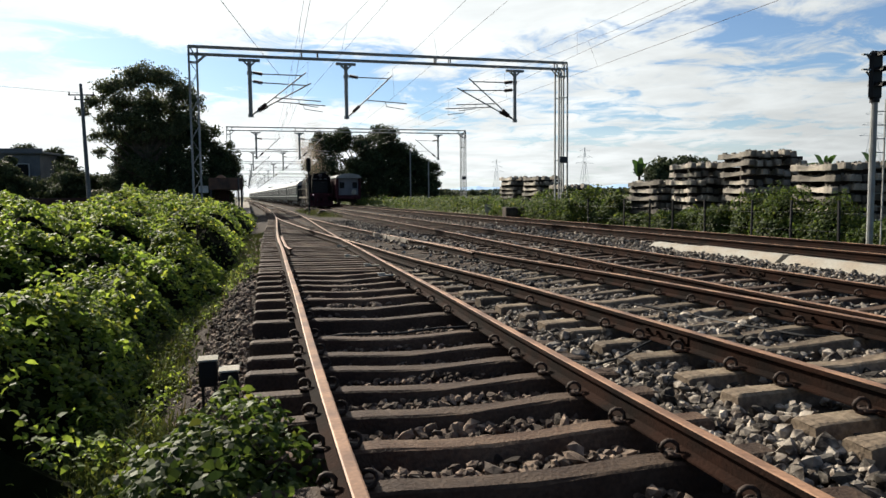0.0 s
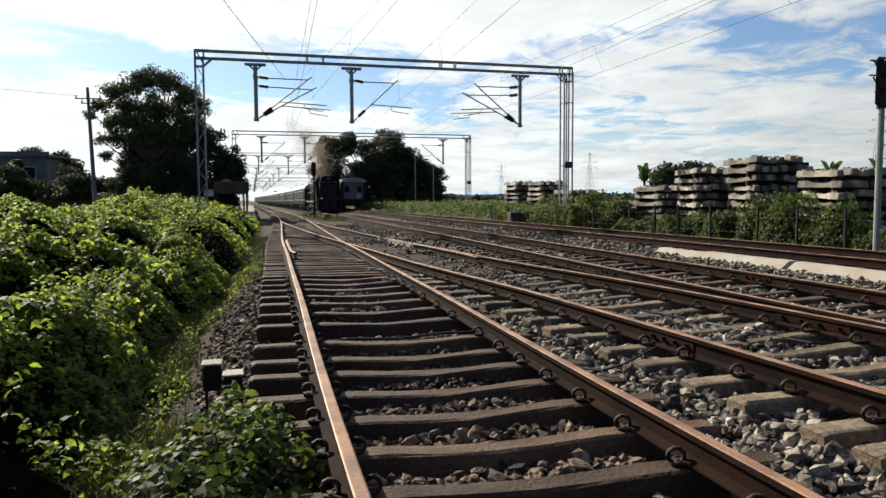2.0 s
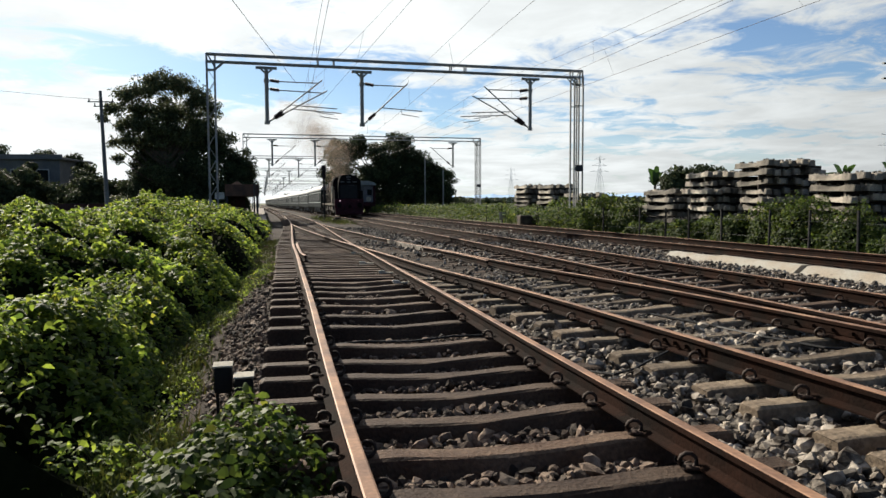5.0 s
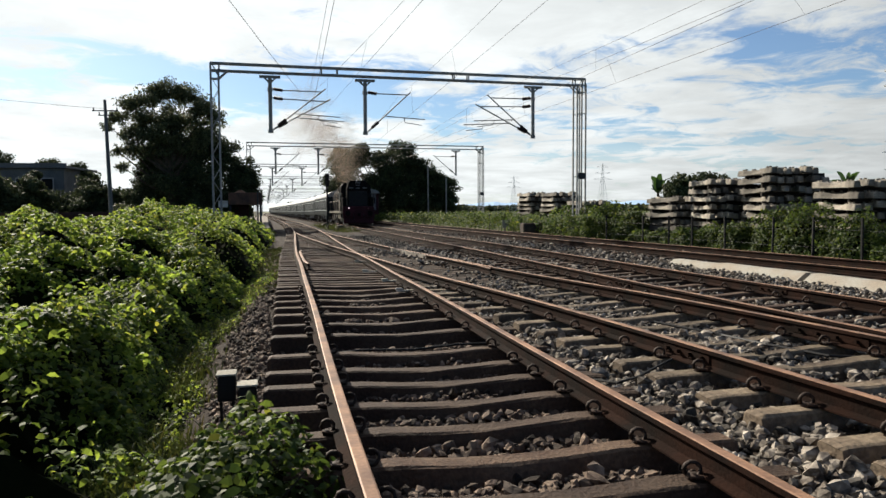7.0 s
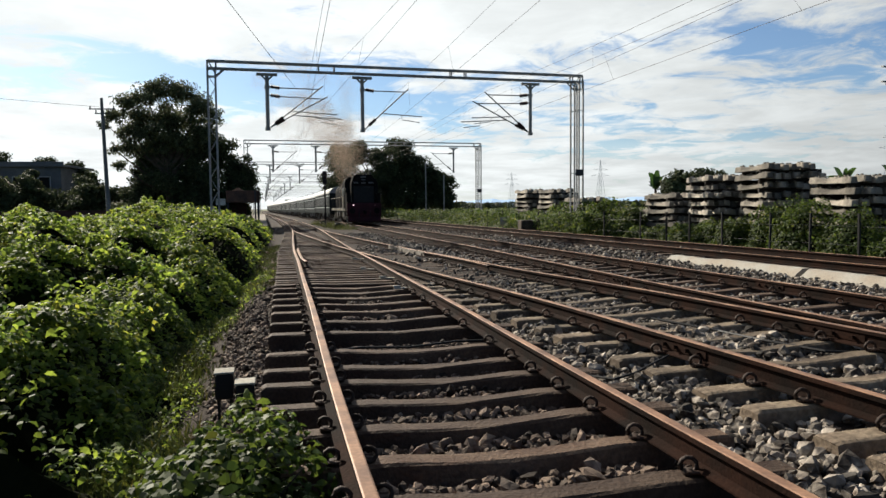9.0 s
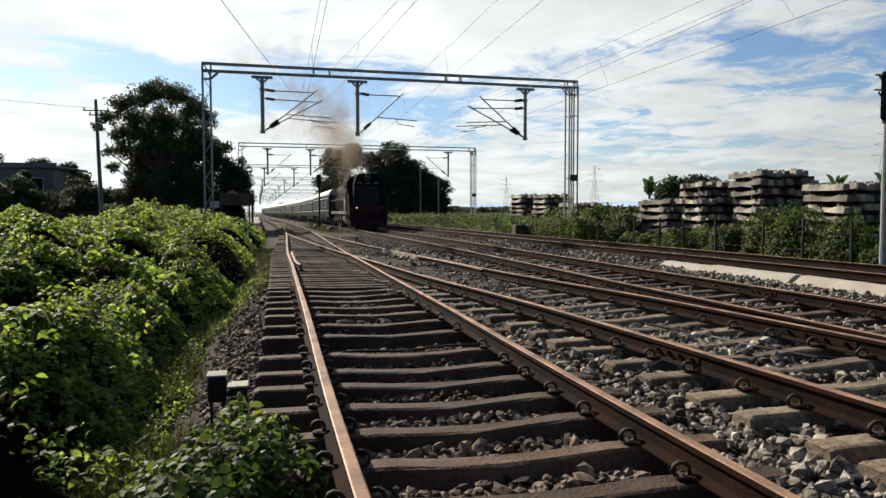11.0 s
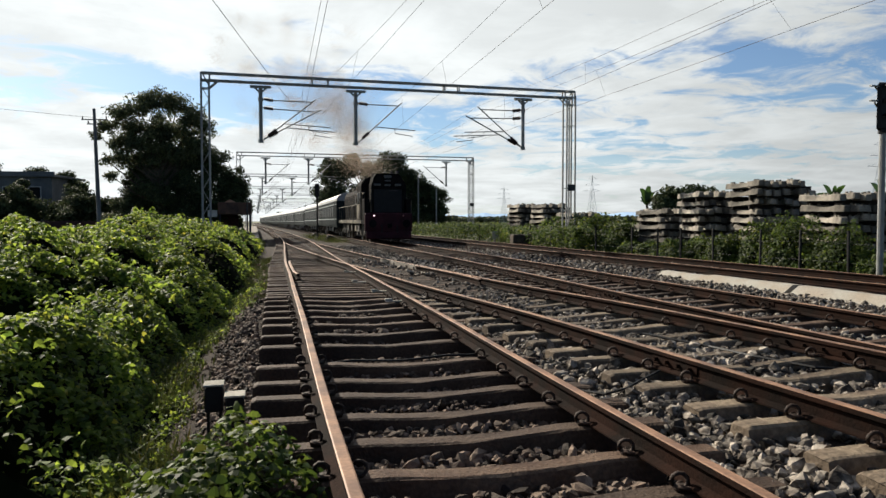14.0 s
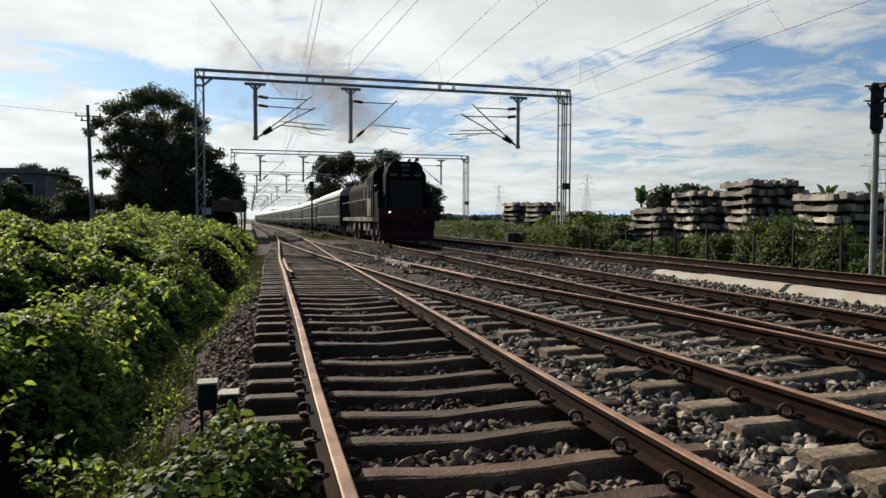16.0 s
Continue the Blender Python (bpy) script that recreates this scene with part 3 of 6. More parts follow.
WIREMAT = material("dull_copper_wire", (0.12, 0.10, 0.090), 0.6, 0.5, 0.2, 4, 0, 30)


def overhead_wire(xs, label, zm=7.05, zc=5.62, behind=None, behind_top=None):
    """Messenger and contact wire over one track, with droppers."""
    stations = [-26.0, 35.7, 75.5, 110, 149, 188, 226, 264, 302]
    t = thing("overhead_wire", label, "overhead wire", group="overhead wires")
    mes, con, drp = [], [], []

    def at(k, top=False):
        if k == 0 and behind is not None:
            return behind_top if top and behind_top is not None else behind
        return xs[k % 2]

    for (a, b), k in zip(zip(stations, stations[1:]), range(99)):
        sag = .55 * ((b - a) / 60) ** 2 + .3
        n = 12
        for i in range(n):
            u = i / n
            y = a + (b - a) * u
            x = at(k) + (at(k + 1) - at(k)) * u
            mes.append((at(k, True) + (at(k + 1, True) - at(k, True)) * u, y, zm - sag * 4 * u * (1 - u)))
            con.append((x, y, zc - .03 * 4 * u * (1 - u)))
        if k < 3:
            m = 7 if b - a > 45 else 5
            for i in range(m):
                u = (i + .5) / m
                y = a + (b - a) * u
                x = at(k) + (at(k + 1) - at(k)) * u
                drp.append((x, at(k, True) + (at(k + 1, True) - at(k, True)) * u, y, zc - .03 * 4 * u * (1 - u), zm - sag * 4 * u * (1 - u)))
    for nm, pts, r in (("messenger_wire", mes, .0055), ("contact_wire", con, .006)):
        bm = bmesh.new()
        tube(bm, pts, r, 4)
        part(nm, bm, WIREMAT, t)
    for x, xt, y, z0, z1 in drp:
        bm = bmesh.new()
        tube(bm, [(x, y, z0), (xt, y, z1)], .0035, 4)
        part("dropper", bm, WIREMAT, t)


def single_wire(a, b, sag, label, r=.008):
    bm = bmesh.new()
    a, b = Vector(a), Vector(b)
    tube(bm, [a.lerp(b, i / 14) - Vector((0, 0, sag * 4 * (i / 14) * (1 - i / 14))) for i in range(15)], r, 4)
    tagged(part("wire", bm, WIREMAT), label, "wire", "single wires")


def overhead():
    portal(35.7, -2.45, 17.02, [(.31, 1, (2.5, 2.75)), (4.98, 1, (2.2,)), (14.05, -1, (2.4, 2.9))], "grey lattice steel portal spanning all the tracks")
    p = portal(75.5, -1.8, 23.75, [(1.1, 1, (2.3,)), (5.5, 1, (2.2,)), (20.6, -1, (2.4,)), ], "grey lattice steel portal farther along the tracks")
    for y in (110, 149, 188, 226, 264, 302, 345, 390):
        copy_thing(p, pose(0, y, 0))
    overhead_wire((2.75, 2.2), "thin overhead wires above the near track", behind=.0)
    overhead_wire((7.7, 6.7), "thin overhead wires above the main track", behind=4.2, behind_top=3.4)
    overhead_wire((11.0, 11.9), "thin overhead wires above the siding", behind=12.1, behind_top=10.4)
    overhead_wire((11.3, 11.5), "second pair of overhead wires above the siding", 7.3, 6.0, behind=9.9)
    overhead_wire((3.1, 2.5), "thin overhead wires above the turnout", 7.2, 5.65, behind=4.8, behind_top=5.8)


overhead()


# ---- the train ----
LOCORED = material("dirty_maroon_paint", (0.052, 0.014, 0.019), 0.7, 0, 0.4, 1.2, 0.1, 20, (0.030, 0.009, 0.012), spec=0.1)
LOCODARK = material("sooty_dark_green_paint", (0.014, 0.0125, 0.0125), 0.75, 0, 0.4, 1.2, 0.1, 20, (0.007, 0.006, 0.006), spec=0.02)
CREAM = material("dirty_cream_paint", (0.17, 0.147, 0.108), 0.75, 0, 0.55, 1.1, 0.1, 9, (0.028, 0.022, 0.017), spec=0.15)
COACHSIDE = material("grey_green_coach_paint", (0.030, 0.037, 0.038), 0.7, 0, 0.25, 0.8, 0.05, 15, (0.019, 0.024, 0.025), spec=0.02)
COACHBAND = material("pale_coach_band", (0.26, 0.29, 0.28), 0.4, 0, 0.2, 0.8, 0.05, 15)
COACHROOF = material("silver_coach_roof", (0.34, 0.34, 0.33), 0.45, 0.0, 0.2, 0.7, 0.05, 15)
GLASS = material("dark_window_glass", (0.008, 0.009, 0.010), 0.4, 0, 0.1, 3, 0, 20, spec=0.06)
STEEL = material("greasy_wheel_steel", (0.065, 0.054, 0.043), 0.55, 0.5, 0.4, 4, 0.2, 30, (0.036, 0.029, 0.025))

DUSTYSTEEL = material("dusty_bogie_steel", (0.15, 0.135, 0.115), 0.8, 0, 0.5, 2.0, 0.2, 20, (0.035, 0.03, 0.026), spec=0.2)


def glow(name, colour, strength):
    m = bpy.data.materials.new(name)
    m.use_nodes = True
    p = m.node_tree.nodes["Principled BSDF"]
    p.inputs["Base Color"].default_value = (*colour, 1)
    p.inputs["Emission Color"].default_value = (*colour, 1)
    p.inputs["Emission Strength"].default_value = strength
    return m


LAMPWHITE, LAMPRED = glow("lit_marker_lamp", (1.0, 0.66, 0.72), 1.0), glow("dim_marker_lamp", (0.14, 0.05, 0.05), 0.12)


def disc(bm, c, r, depth, axis, seg=18):
    vs = bmesh.ops.create_cone(bm, cap_ends=True, segments=seg, radius1=r, radius2=r, depth=depth)["verts"]
    bmesh.ops.transform(bm, matrix=Matrix.Translation(c) @ (Matrix.Rotation(radians(90), 4, axis)), verts=vs)


def bogie(parent, y, wheels, r=.5, mat=None):
    bm = bmesh.new()
    for s in (-1, 1):
        box(bm, s * 1.02 - .07, s * 1.02 + .07, y - wheels * .85, y + wheels * .85, .42, .72, .03)
        for i in range(wheels):
            yy = y + (i - (wheels - 1) / 2) * 1.75
            box(bm, s * 1.14 - .10, s * 1.14 + .10, yy - .2, yy + .2, .34, .66, .03)
            for k in (-.42, .42):
                tube(bm, [(s * 1.1, yy + k, .45), (s * 1.1, yy + k, .95)], .09, 7)
    box(bm, -.95, .95, y - .3, y + .3, .45, .9, .03)
    b = part("bogie", bm, mat or STEEL, parent, "dusty grey bogie frame" if mat else "greasy steel bogie frame")
    for i in range(wheels):
        yy = y + (i - (wheels - 1) / 2) * 1.75
        bm = bmesh.new()
        for s in (-1, 1):
            disc(bm, (s * .84, yy, r), r, .12, "Y")
            disc(bm, (s * .79, yy, r), r + .03, .03, "Y")
        tube(bm, [(-.8, yy, r), (.8, yy, r)], .08, 8)
        part("wheelset", bm, STEEL, b)


def arch(w, z0, z1, n=10, power=2.4):
    """Roof outline from (-w, z0) over the top to (w, z0)."""
    return [(-w * math.cos(math.pi * i / n), z0 + (z1 - z0) * abs(math.sin(math.pi * i / n)) ** (2 / power)) for i in range(n + 1)]


def grow(t, wide, high):
    """Bring a vehicle to its full width and height."""
    for ob in t.children_recursive:
        ob.data.transform(Matrix.Diagonal((wide, 1, high, 1)))


def locomotive():
    t = thing("locomotive", "sooty black and maroon diesel locomotive with dirty cream engine doors", "locomotive")
    bm = bmesh.new()
    box(bm, -1.36, 1.36, .35, 17.0, 1.02, 1.28, .03)
    box(bm, -.9, .9, 7.4, 12.4, .42, 1.02, .08)
    part("underframe", bm, LOCODARK, t, "black underframe with fuel tank")
    # front plate, guard iron and buffers
    bm = bmesh.new()
    box(bm, -1.40, 1.40, .10, .36, .62, 1.66, .05)
    box(bm, -1.34, 1.34, .02, .22, .20, .66, .06)
    box(bm, -1.36, 1.36, .04, .12, .70, .76)
    box(bm, -1.36, 1.36, .06, .12, 1.50, 1.56)
    part("buffer_beam", bm, LOCORED, t, "dark maroon front plate and guard")
    for s in (-1, 1):
        bm = bmesh.new()
        disc(bm, (s * .98, -.08, 1.06), .1, .36, "X", 12)
        disc(bm, (s * .98, -.25, 1.06), .22, .05, "X", 16)
        part("buffer", bm, LOCODARK, t, "black round buffer")
        bm = bmesh.new()
        disc(bm, (s * .86, .06, 1.50), .045 if s < 0 else .04, .08, "X", 14)
        part("marker_lamp", bm, LAMPWHITE if s < 0 else LAMPRED, t, "lit white marker lamp" if s < 0 else "dim red marker lamp")
        bm = bmesh.new()
        tube(bm, [(s * .45, .05, .98), (s * .45, -.16, .86), (s * .45, -.18, .55)], .03, 6)
        part("brake_hose", bm, BLACK, t)
    bm = bmesh.new()
    tube(bm, [(0, -.3, .95), (0, .2, .98)], .07, 8)
    box(bm, -.12, .12, -.38, -.22, .84, 1.06, .03)
    part("coupler", bm, LOCODARK, t)
    # tall front hood: upright sides, then chamfers to a narrow flat top
    half = [(-.98, 1.26), (-.98, 2.95), (-.95, 3.30), (-.90, 3.34), (-.84, 3.62), (-.72, 3.78), (-.62, 3.85), (-.3, 3.86)]
    bm = bmesh.new()
    sweep(bm, half + [(-x, z) for x, z in half[::-1]], [(0, .50, 0), (0, 2.05, 0)])
    part("short_hood", bm, LOCODARK, t, "sooty black tall front hood with chamfered shoulders")
    bm = bmesh.new()
    box(bm, -.84, .84, .46, .502, 1.68, 3.02, .025)
    nose = part("nose_door", bm, BLACK, t, "black recessed nose panel")
    for z0, z1, x0, x1 in ((2.98, 3.03, -.87, .87), (1.66, 1.70, -.87, .87), (1.68, 3.0, -.88, -.84), (1.68, 3.0, .84, .88)):
        bm = bmesh.new()
        box(bm, x0, x1, .44, .49, z0, z1, .006)
        part("frame_bar", bm, LOCODARK, nose)
    bm = bmesh.new()
    box(bm, .05, .55, .435, .452, 2.88, 2.92)
    part("grab_bar", bm, DARKSTEEL, nose)
    bm = bmesh.new()
    box(bm, -1.03, -.94, .42, .52, 1.72, 2.98, .02)
    strip = part("edge_strip", bm, CREAM, t, "pale vertical edge strip")
    for z in (2.05, 2.55):
        bm = bmesh.new()
        box(bm, -1.01, -.97, .405, .425, z, z + .3, .008)
        part("slot", bm, BLACK, strip)
    # wide cab behind the front hood
    half = [(-1.38, 1.26), (-1.38, 3.26), (-1.31, 3.46), (-1.14, 3.62), (-.88, 3.74), (-.60, 3.80), (-.3, 3.82)]
    bm = bmesh.new()
    sweep(bm, half + [(-x, z) for x, z in half[::-1]], [(0, 2.05, 0), (0, 4.15, 0)])
    part("cab", bm, LOCODARK, t, "black cab with rounded roof")
    for x0, x1, z0, z1, nm in ((-.22, .22, 3.60, 3.76, "headlight"), (-.18, .18, 3.42, 3.50, "number_board"), (-.80, -.42, 3.17, 3.29, "number_board"), (.42, .80, 3.17, 3.29, "number_board"), (-.18, .18, 3.16, 3.27, "number_board")):
        bm = bmesh.new()
        box(bm, x0, x1, .455, .505, z0, z1, .015)
        board = part(nm, bm, LAMPGLASS, t, "dull grey headlight glass" if nm == "headlight" else "dull grey board")
        if nm == "headlight":
            for x in (-.12, .12):
                bm = bmesh.new()
                disc(bm, (x, .45, 3.68), .065, .05, "X", 14)
                part("lens", bm, LAMPGLASS, board)
    for s in (-1, 1):
        bm = bmesh.new()
        box(bm, s * 1.22 - .11, s * 1.22 + .11, 2.02, 2.06, 2.25, 2.90, .02)
        part("cab_window", bm, GLASS, t)
        for y in (2.35, 3.25):
            bm = bmesh.new()
            box(bm, s * 1.395 - .015, s * 1.395 + .015, y, y + .7, 2.25, 2.88, .01)
            part("cab_window", bm, GLASS, t)
        bm = bmesh.new()
        box(bm, s * 1.40 - .012, s * 1.40 + .012, 2.5, 4.12, 1.3, 2.2, .01)
        part("cab_panel", bm, CREAM, t, "dirty cream cab side panel")
        bm = bmesh.new()
        box(bm, s * 1.40 - .012, s * 1.40 + .012, 3.98, 4.13, 2.2, 3.2, .01)
        part("cab_pillar", bm, CREAM, t, "dirty cream corner pillar")
        for y in (2.15, 4.05):
            bm = bmesh.new()
            tube(bm, [(s * 1.40, y, 1.3), (s * 1.46, y, 1.36), (s * 1.46, y, 2.55), (s * 1.40, y, 2.6)], .022)
            part("grab_rail", bm, CREAM, t)
        # ballast side boxes on the front platform
        bm = bmesh.new()
        box(bm, s * 1.23 - .15, s * 1.23 + .15, .42, 1.6, 1.26, 2.44, .03)
        part("side_box", bm, LOCODARK, t, "black equipment box beside the front hood")
    # roof fittings
    for x, y, z, w in ((.56, .75, 3.90, .09), (.26, 1.1, 3.90, .07), (-.66, 2.6, 3.84, .08)):
        bm = bmesh.new()
        tube(bm, [(x, y - .35, z + .05), (x, y, z + .04), (x, y + .2, z + .02)], lambda u: w * (1 - .6 * u), 8)
        beam(bm, (x, y, z - .15), (x, y, z + .04), .06)
        part("horn", bm, DARKSTEEL, t)
    bm = bmesh.new()
    box(bm, -.45, .45, 2.7, 3.6, 3.78, 3.92, .05)
    part("roof_vent", bm, LOCODARK, t)
    for x, y, z in ((-.76, 1.3, 3.74), (-1.05, 2.7, 3.68), (-1.08, 3.5, 3.66)):
        bm = bmesh.new()
        box(bm, x - .10, x + .10, y, y + .28, z - .08, z + .12, .03)
        part("lifting_lug", bm, CREAM, t, "pale lifting lug")
    # long hood, lower and narrower than the cab
    bm = bmesh.new()
    sweep(bm, [(-.95, 1.26), (-.95, 2.98), (-.80, 3.28), (-.4, 3.44), (.4, 3.44), (.80, 3.28), (.95, 2.98), (.95, 1.26)], [(0, 4.15, 0), (0, 16.6, 0)])
    part("long_hood", bm, LOCODARK, t, "sooty engine hood")
    pale = (0, 1)
    for i in range(11):
        for s in (-1, 1):
            y = 4.25 + i * 1.12
            bm = bmesh.new()
            box(bm, s * .97 - .018, s * .97 + .018, y, y + 1.03, 1.5, 2.95 if i in pale else 2.88, .012)
            d = part("hood_door", bm, CREAM if i in pale else LOCODARK, t, "dirty cream engine door" if i in pale else "sooty dark engine door with louvres")
            for k in range(4):
                bm = bmesh.new()
                box(bm, s * .99 - .012, s * .99 + .012, y + .12, y + .92, 1.65 + k * .33, 1.71 + k * .33)
                part("louvre", bm, CREAM if i in pale else LOCODARK, d)
            if i in (1, 3):
                bm = bmesh.new()
                box(bm, s * 1.005 - .012, s * 1.005 + .012, y + .2, y + .8, 2.2, 2.8, .01)
                part("grille", bm, BLACK, d, "black grille in the door")
            bm = bmesh.new()
            tube(bm, [(s * .985, y + .86, 2.0), (s * 1.03, y + .86, 2.02), (s * 1.03, y + .86, 2.18), (s * .985, y + .86, 2.2)], .014, 5)
            part("door_handle", bm, DARKSTEEL, d)
    for x, y in ((-.72, 5.2), (-.75, 6.9), (-.68, 9.0), (-.72, 11.5), (-.7, 14.2)):
        bm = bmesh.new()
        box(bm, x - .12, x + .12, y, y + .45, 3.22, 3.48, .03)
        part("lifting_lug", bm, CREAM, t, "pale lifting lug")
    bm = bmesh.new()
    box(bm, -.3, .3, 7.2, 8.4, 3.40, 3.72, .04)
    part("exhaust_stack", bm, BLACK, t, "black exhaust stack")
    for y in (12.6, 15.0):
        bm = bmesh.new()
        disc(bm, (0, y, 3.48), .7, .16, "Z", 20)
        part("radiator_fan", bm, DARKSTEEL, t)
    # handrails, footplate edge and steps
    for s in (-1, 1):
        bm = bmesh.new()
        tube(bm, [(s * 1.36, 4.3, 2.2), (s * 1.36, 16.8, 2.2)], .022)
        for i in range(9):
            tube(bm, [(s * 1.36, 4.4 + i * 1.54, 1.28), (s * 1.36, 4.4 + i * 1.54, 2.2)], .02)
        part("handrail", bm, CREAM, t, "pale tubular handrail")
        bm = bmesh.new()
        box(bm, s * 1.39 - .012, s * 1.39 + .012, 2.2, 16.9, 1.06, 1.26, .008)
        part("valance", bm, CREAM, t, "dirty cream strip along the footplate")
        bm = bmesh.new()
        tube(bm, [(s * 1.38, .40, 1.65), (s * 1.40, .38, 2.75), (s * 1.38, 1.5, 2.75), (s * 1.38, 1.5, 1.3)], .025)
        part("nose_rail", bm, CREAM, t, "pale bent handrail beside the nose")
        for y in (.75, 16.5):
            bm = bmesh.new()
            for z in (.4, .68, .95):
                box(bm, s * 1.3 - .14, s * 1.3 + .14, y - .25, y + .25, z, z + .04)
            box(bm, s * 1.16 - .02, s * 1.16 + .02, y - .27, y + .27, .36, 1.0)
            part("steps", bm, LOCODARK, t)
        for y in (3.9, 5.6, 8.0, 10.4):
            bm = bmesh.new()
            box(bm, s * 1.12 - .16, s * 1.12 + .16, y, y + .9, .55, .98, .03)
            part("air_tank" if y < 6 else "battery_box", bm, CREAM if y in (5.6,) else STEEL, t)
    bogie(t, 3.6, 3, .54, DUSTYSTEEL)
    bogie(t, 13.6, 3, .54, DUSTYSTEEL)
    grow(t, 1.02, 1.07)
    return t


LAMPGLASS = material("dull_lamp_glass", (0.07, 0.072, 0.075), 0.4, 0, 0.3, 6, 0, 30, spec=0.3)


def coach():
    t = thing("passenger_coach", "dark grey-green passenger coach with pale stripes and silver roof", "railway coach", group="coaches of the train")
    L, W = 22.2, 1.56
    bm = bmesh.new()
    sweep(bm, [(-W + .05, .78), (-W, 1.0), (-W, 2.62), (-W + .04, 2.82), (W - .04, 2.82), (W, 2.62), (W, 1.0), (W - .05, .78)], [(0, 0, 0), (0, L, 0)])
    part("body", bm, COACHSIDE, t)
    bm = bmesh.new()
    sweep(bm, arch(W - .01, 2.81, 3.52, 12), [(0, -.02, 0), (0, L + .02, 0)])
    for i in range(9):
        box(bm, -.3, .3, 1.5 + i * 2.3, 2.0 + i * 2.3, 3.49, 3.57, .03)
    part("roof", bm, COACHROOF, t, "silver arched roof with vents")
    for s in (-1, 1):
        for z0, z1, m in ((1.36, 1.44, COACHBAND), (2.50, 2.58, COACHBAND)):
            bm = bmesh.new()
            box(bm, s * W - .012, s * W + .012, .1, L - .1, z0, z1)
            part("stripe", bm, m, t, "pale painted stripe")
        for i in range(9):
            y = 2.6 + i * 1.95
            bm = bmesh.new()
            box(bm, s * W - .016, s * W + .016, y, y + 1.25, 1.62, 2.36, .012)
            part("window", bm, GLASS, t)
        for y in (.7, L - 1.5):
            bm = bmesh.new()
            box(bm, s * W - .02, s * W + .02, y, y + .8, 1.0, 2.6, .015)
            part("door", bm, DARKSTEEL if y > 9 else COACHSIDE, t, "coach door")
    bm = bmesh.new()
    for i in range(3):
        box(bm, -1.2, 1.2, 6.5 + i * 3.2, 8.6 + i * 3.2, .38, .8, .04)
    box(bm, -.5, .5, -.3, L + .3, .85, 1.15)
    part("underframe_box", bm, DARKSTEEL, t, "dark equipment boxes under the floor")
    bm = bmesh.new()
    for y in (-.12, L + .12):
        box(bm, -.55, .55, y - .12, y + .12, 1.05, 2.75, .05)
    part("gangway", bm, BLACK, t, "black rubber gangway")
    bogie(t, 3.2, 2)
    bogie(t, L - 3.2, 2)
    grow(t, 1.03, 1.08)
    return t


def train():
    made = [(locomotive(), 0.0)]
    c = coach()
    made.append((c, 17.3))
    for i in range(1, 13):
        made.append((copy_thing(c, Matrix()), 17.3 + i * 22.7))
    return made


TRAIN = train()


def brake_van():
    """The end of a train standing on the siding."""
    t = thing("parked_coach", "maroon and grey parked coach standing on the siding", "railway coach", pose(11.6, 82.5, DZ))
    bm = bmesh.new()
    sweep(bm, [(-1.42, .8), (-1.45, 1.0), (-1.45, 3.0), (-1.38, 3.2), (1.38, 3.2), (1.45, 3.0), (1.45, 1.0), (1.42, .8)], [(0, .5, 0), (0, 20, 0)])
    part("body", bm, LOCORED, t, "dull maroon body")
    bm = bmesh.new()
    sweep(bm, arch(1.5, 3.18, 3.72, 12), [(0, 0, 0), (0, 20, 0)])
    part("roof", bm, GALV, t, "grey arched roof")
    bm = bmesh.new()
    box(bm, -1.15, 1.15, .44, .5, 1.2, 3.15, .02)
    part("end_wall", bm, PARKGREY, t, "grey end wall")
    for x in (-.75, .75):
        bm = bmesh.new()
        box(bm, x - .28, x + .28, .42, .445, 2.0, 2.7, .01)
        part("window", bm, GLASS, t)
    bm = bmesh.new()
    disc(bm, (.62, .3, 1.55), .3, .06, "X", 18)
    part("tail_board", bm, PALECON, t, "round pale tail board")
    bm = bmesh.new()
    box(bm, -1.4, 1.4, .1, .5, .7, 1.1, .03)
    for x in (-1.0, 1.0):
        disc(bm, (x, -.1, .95), .2, .4, "X", 14)
    for x in (-1.35, 1.35):
        tube(bm, [(x, .05, .9), (x, .05, 3.2)], .05, 6)
    part("buffer_beam", bm, LOCORED, t, "maroon buffer beam with buffers and posts")
    bogie(t, 3, 2)
    bogie(t, 17, 2)


PARKGREY = material("grey_blue_end_paint", (0.12, 0.12, 0.14), 0.6, 0, 0.3, 1.5, 0.1, 20)
brake_van()


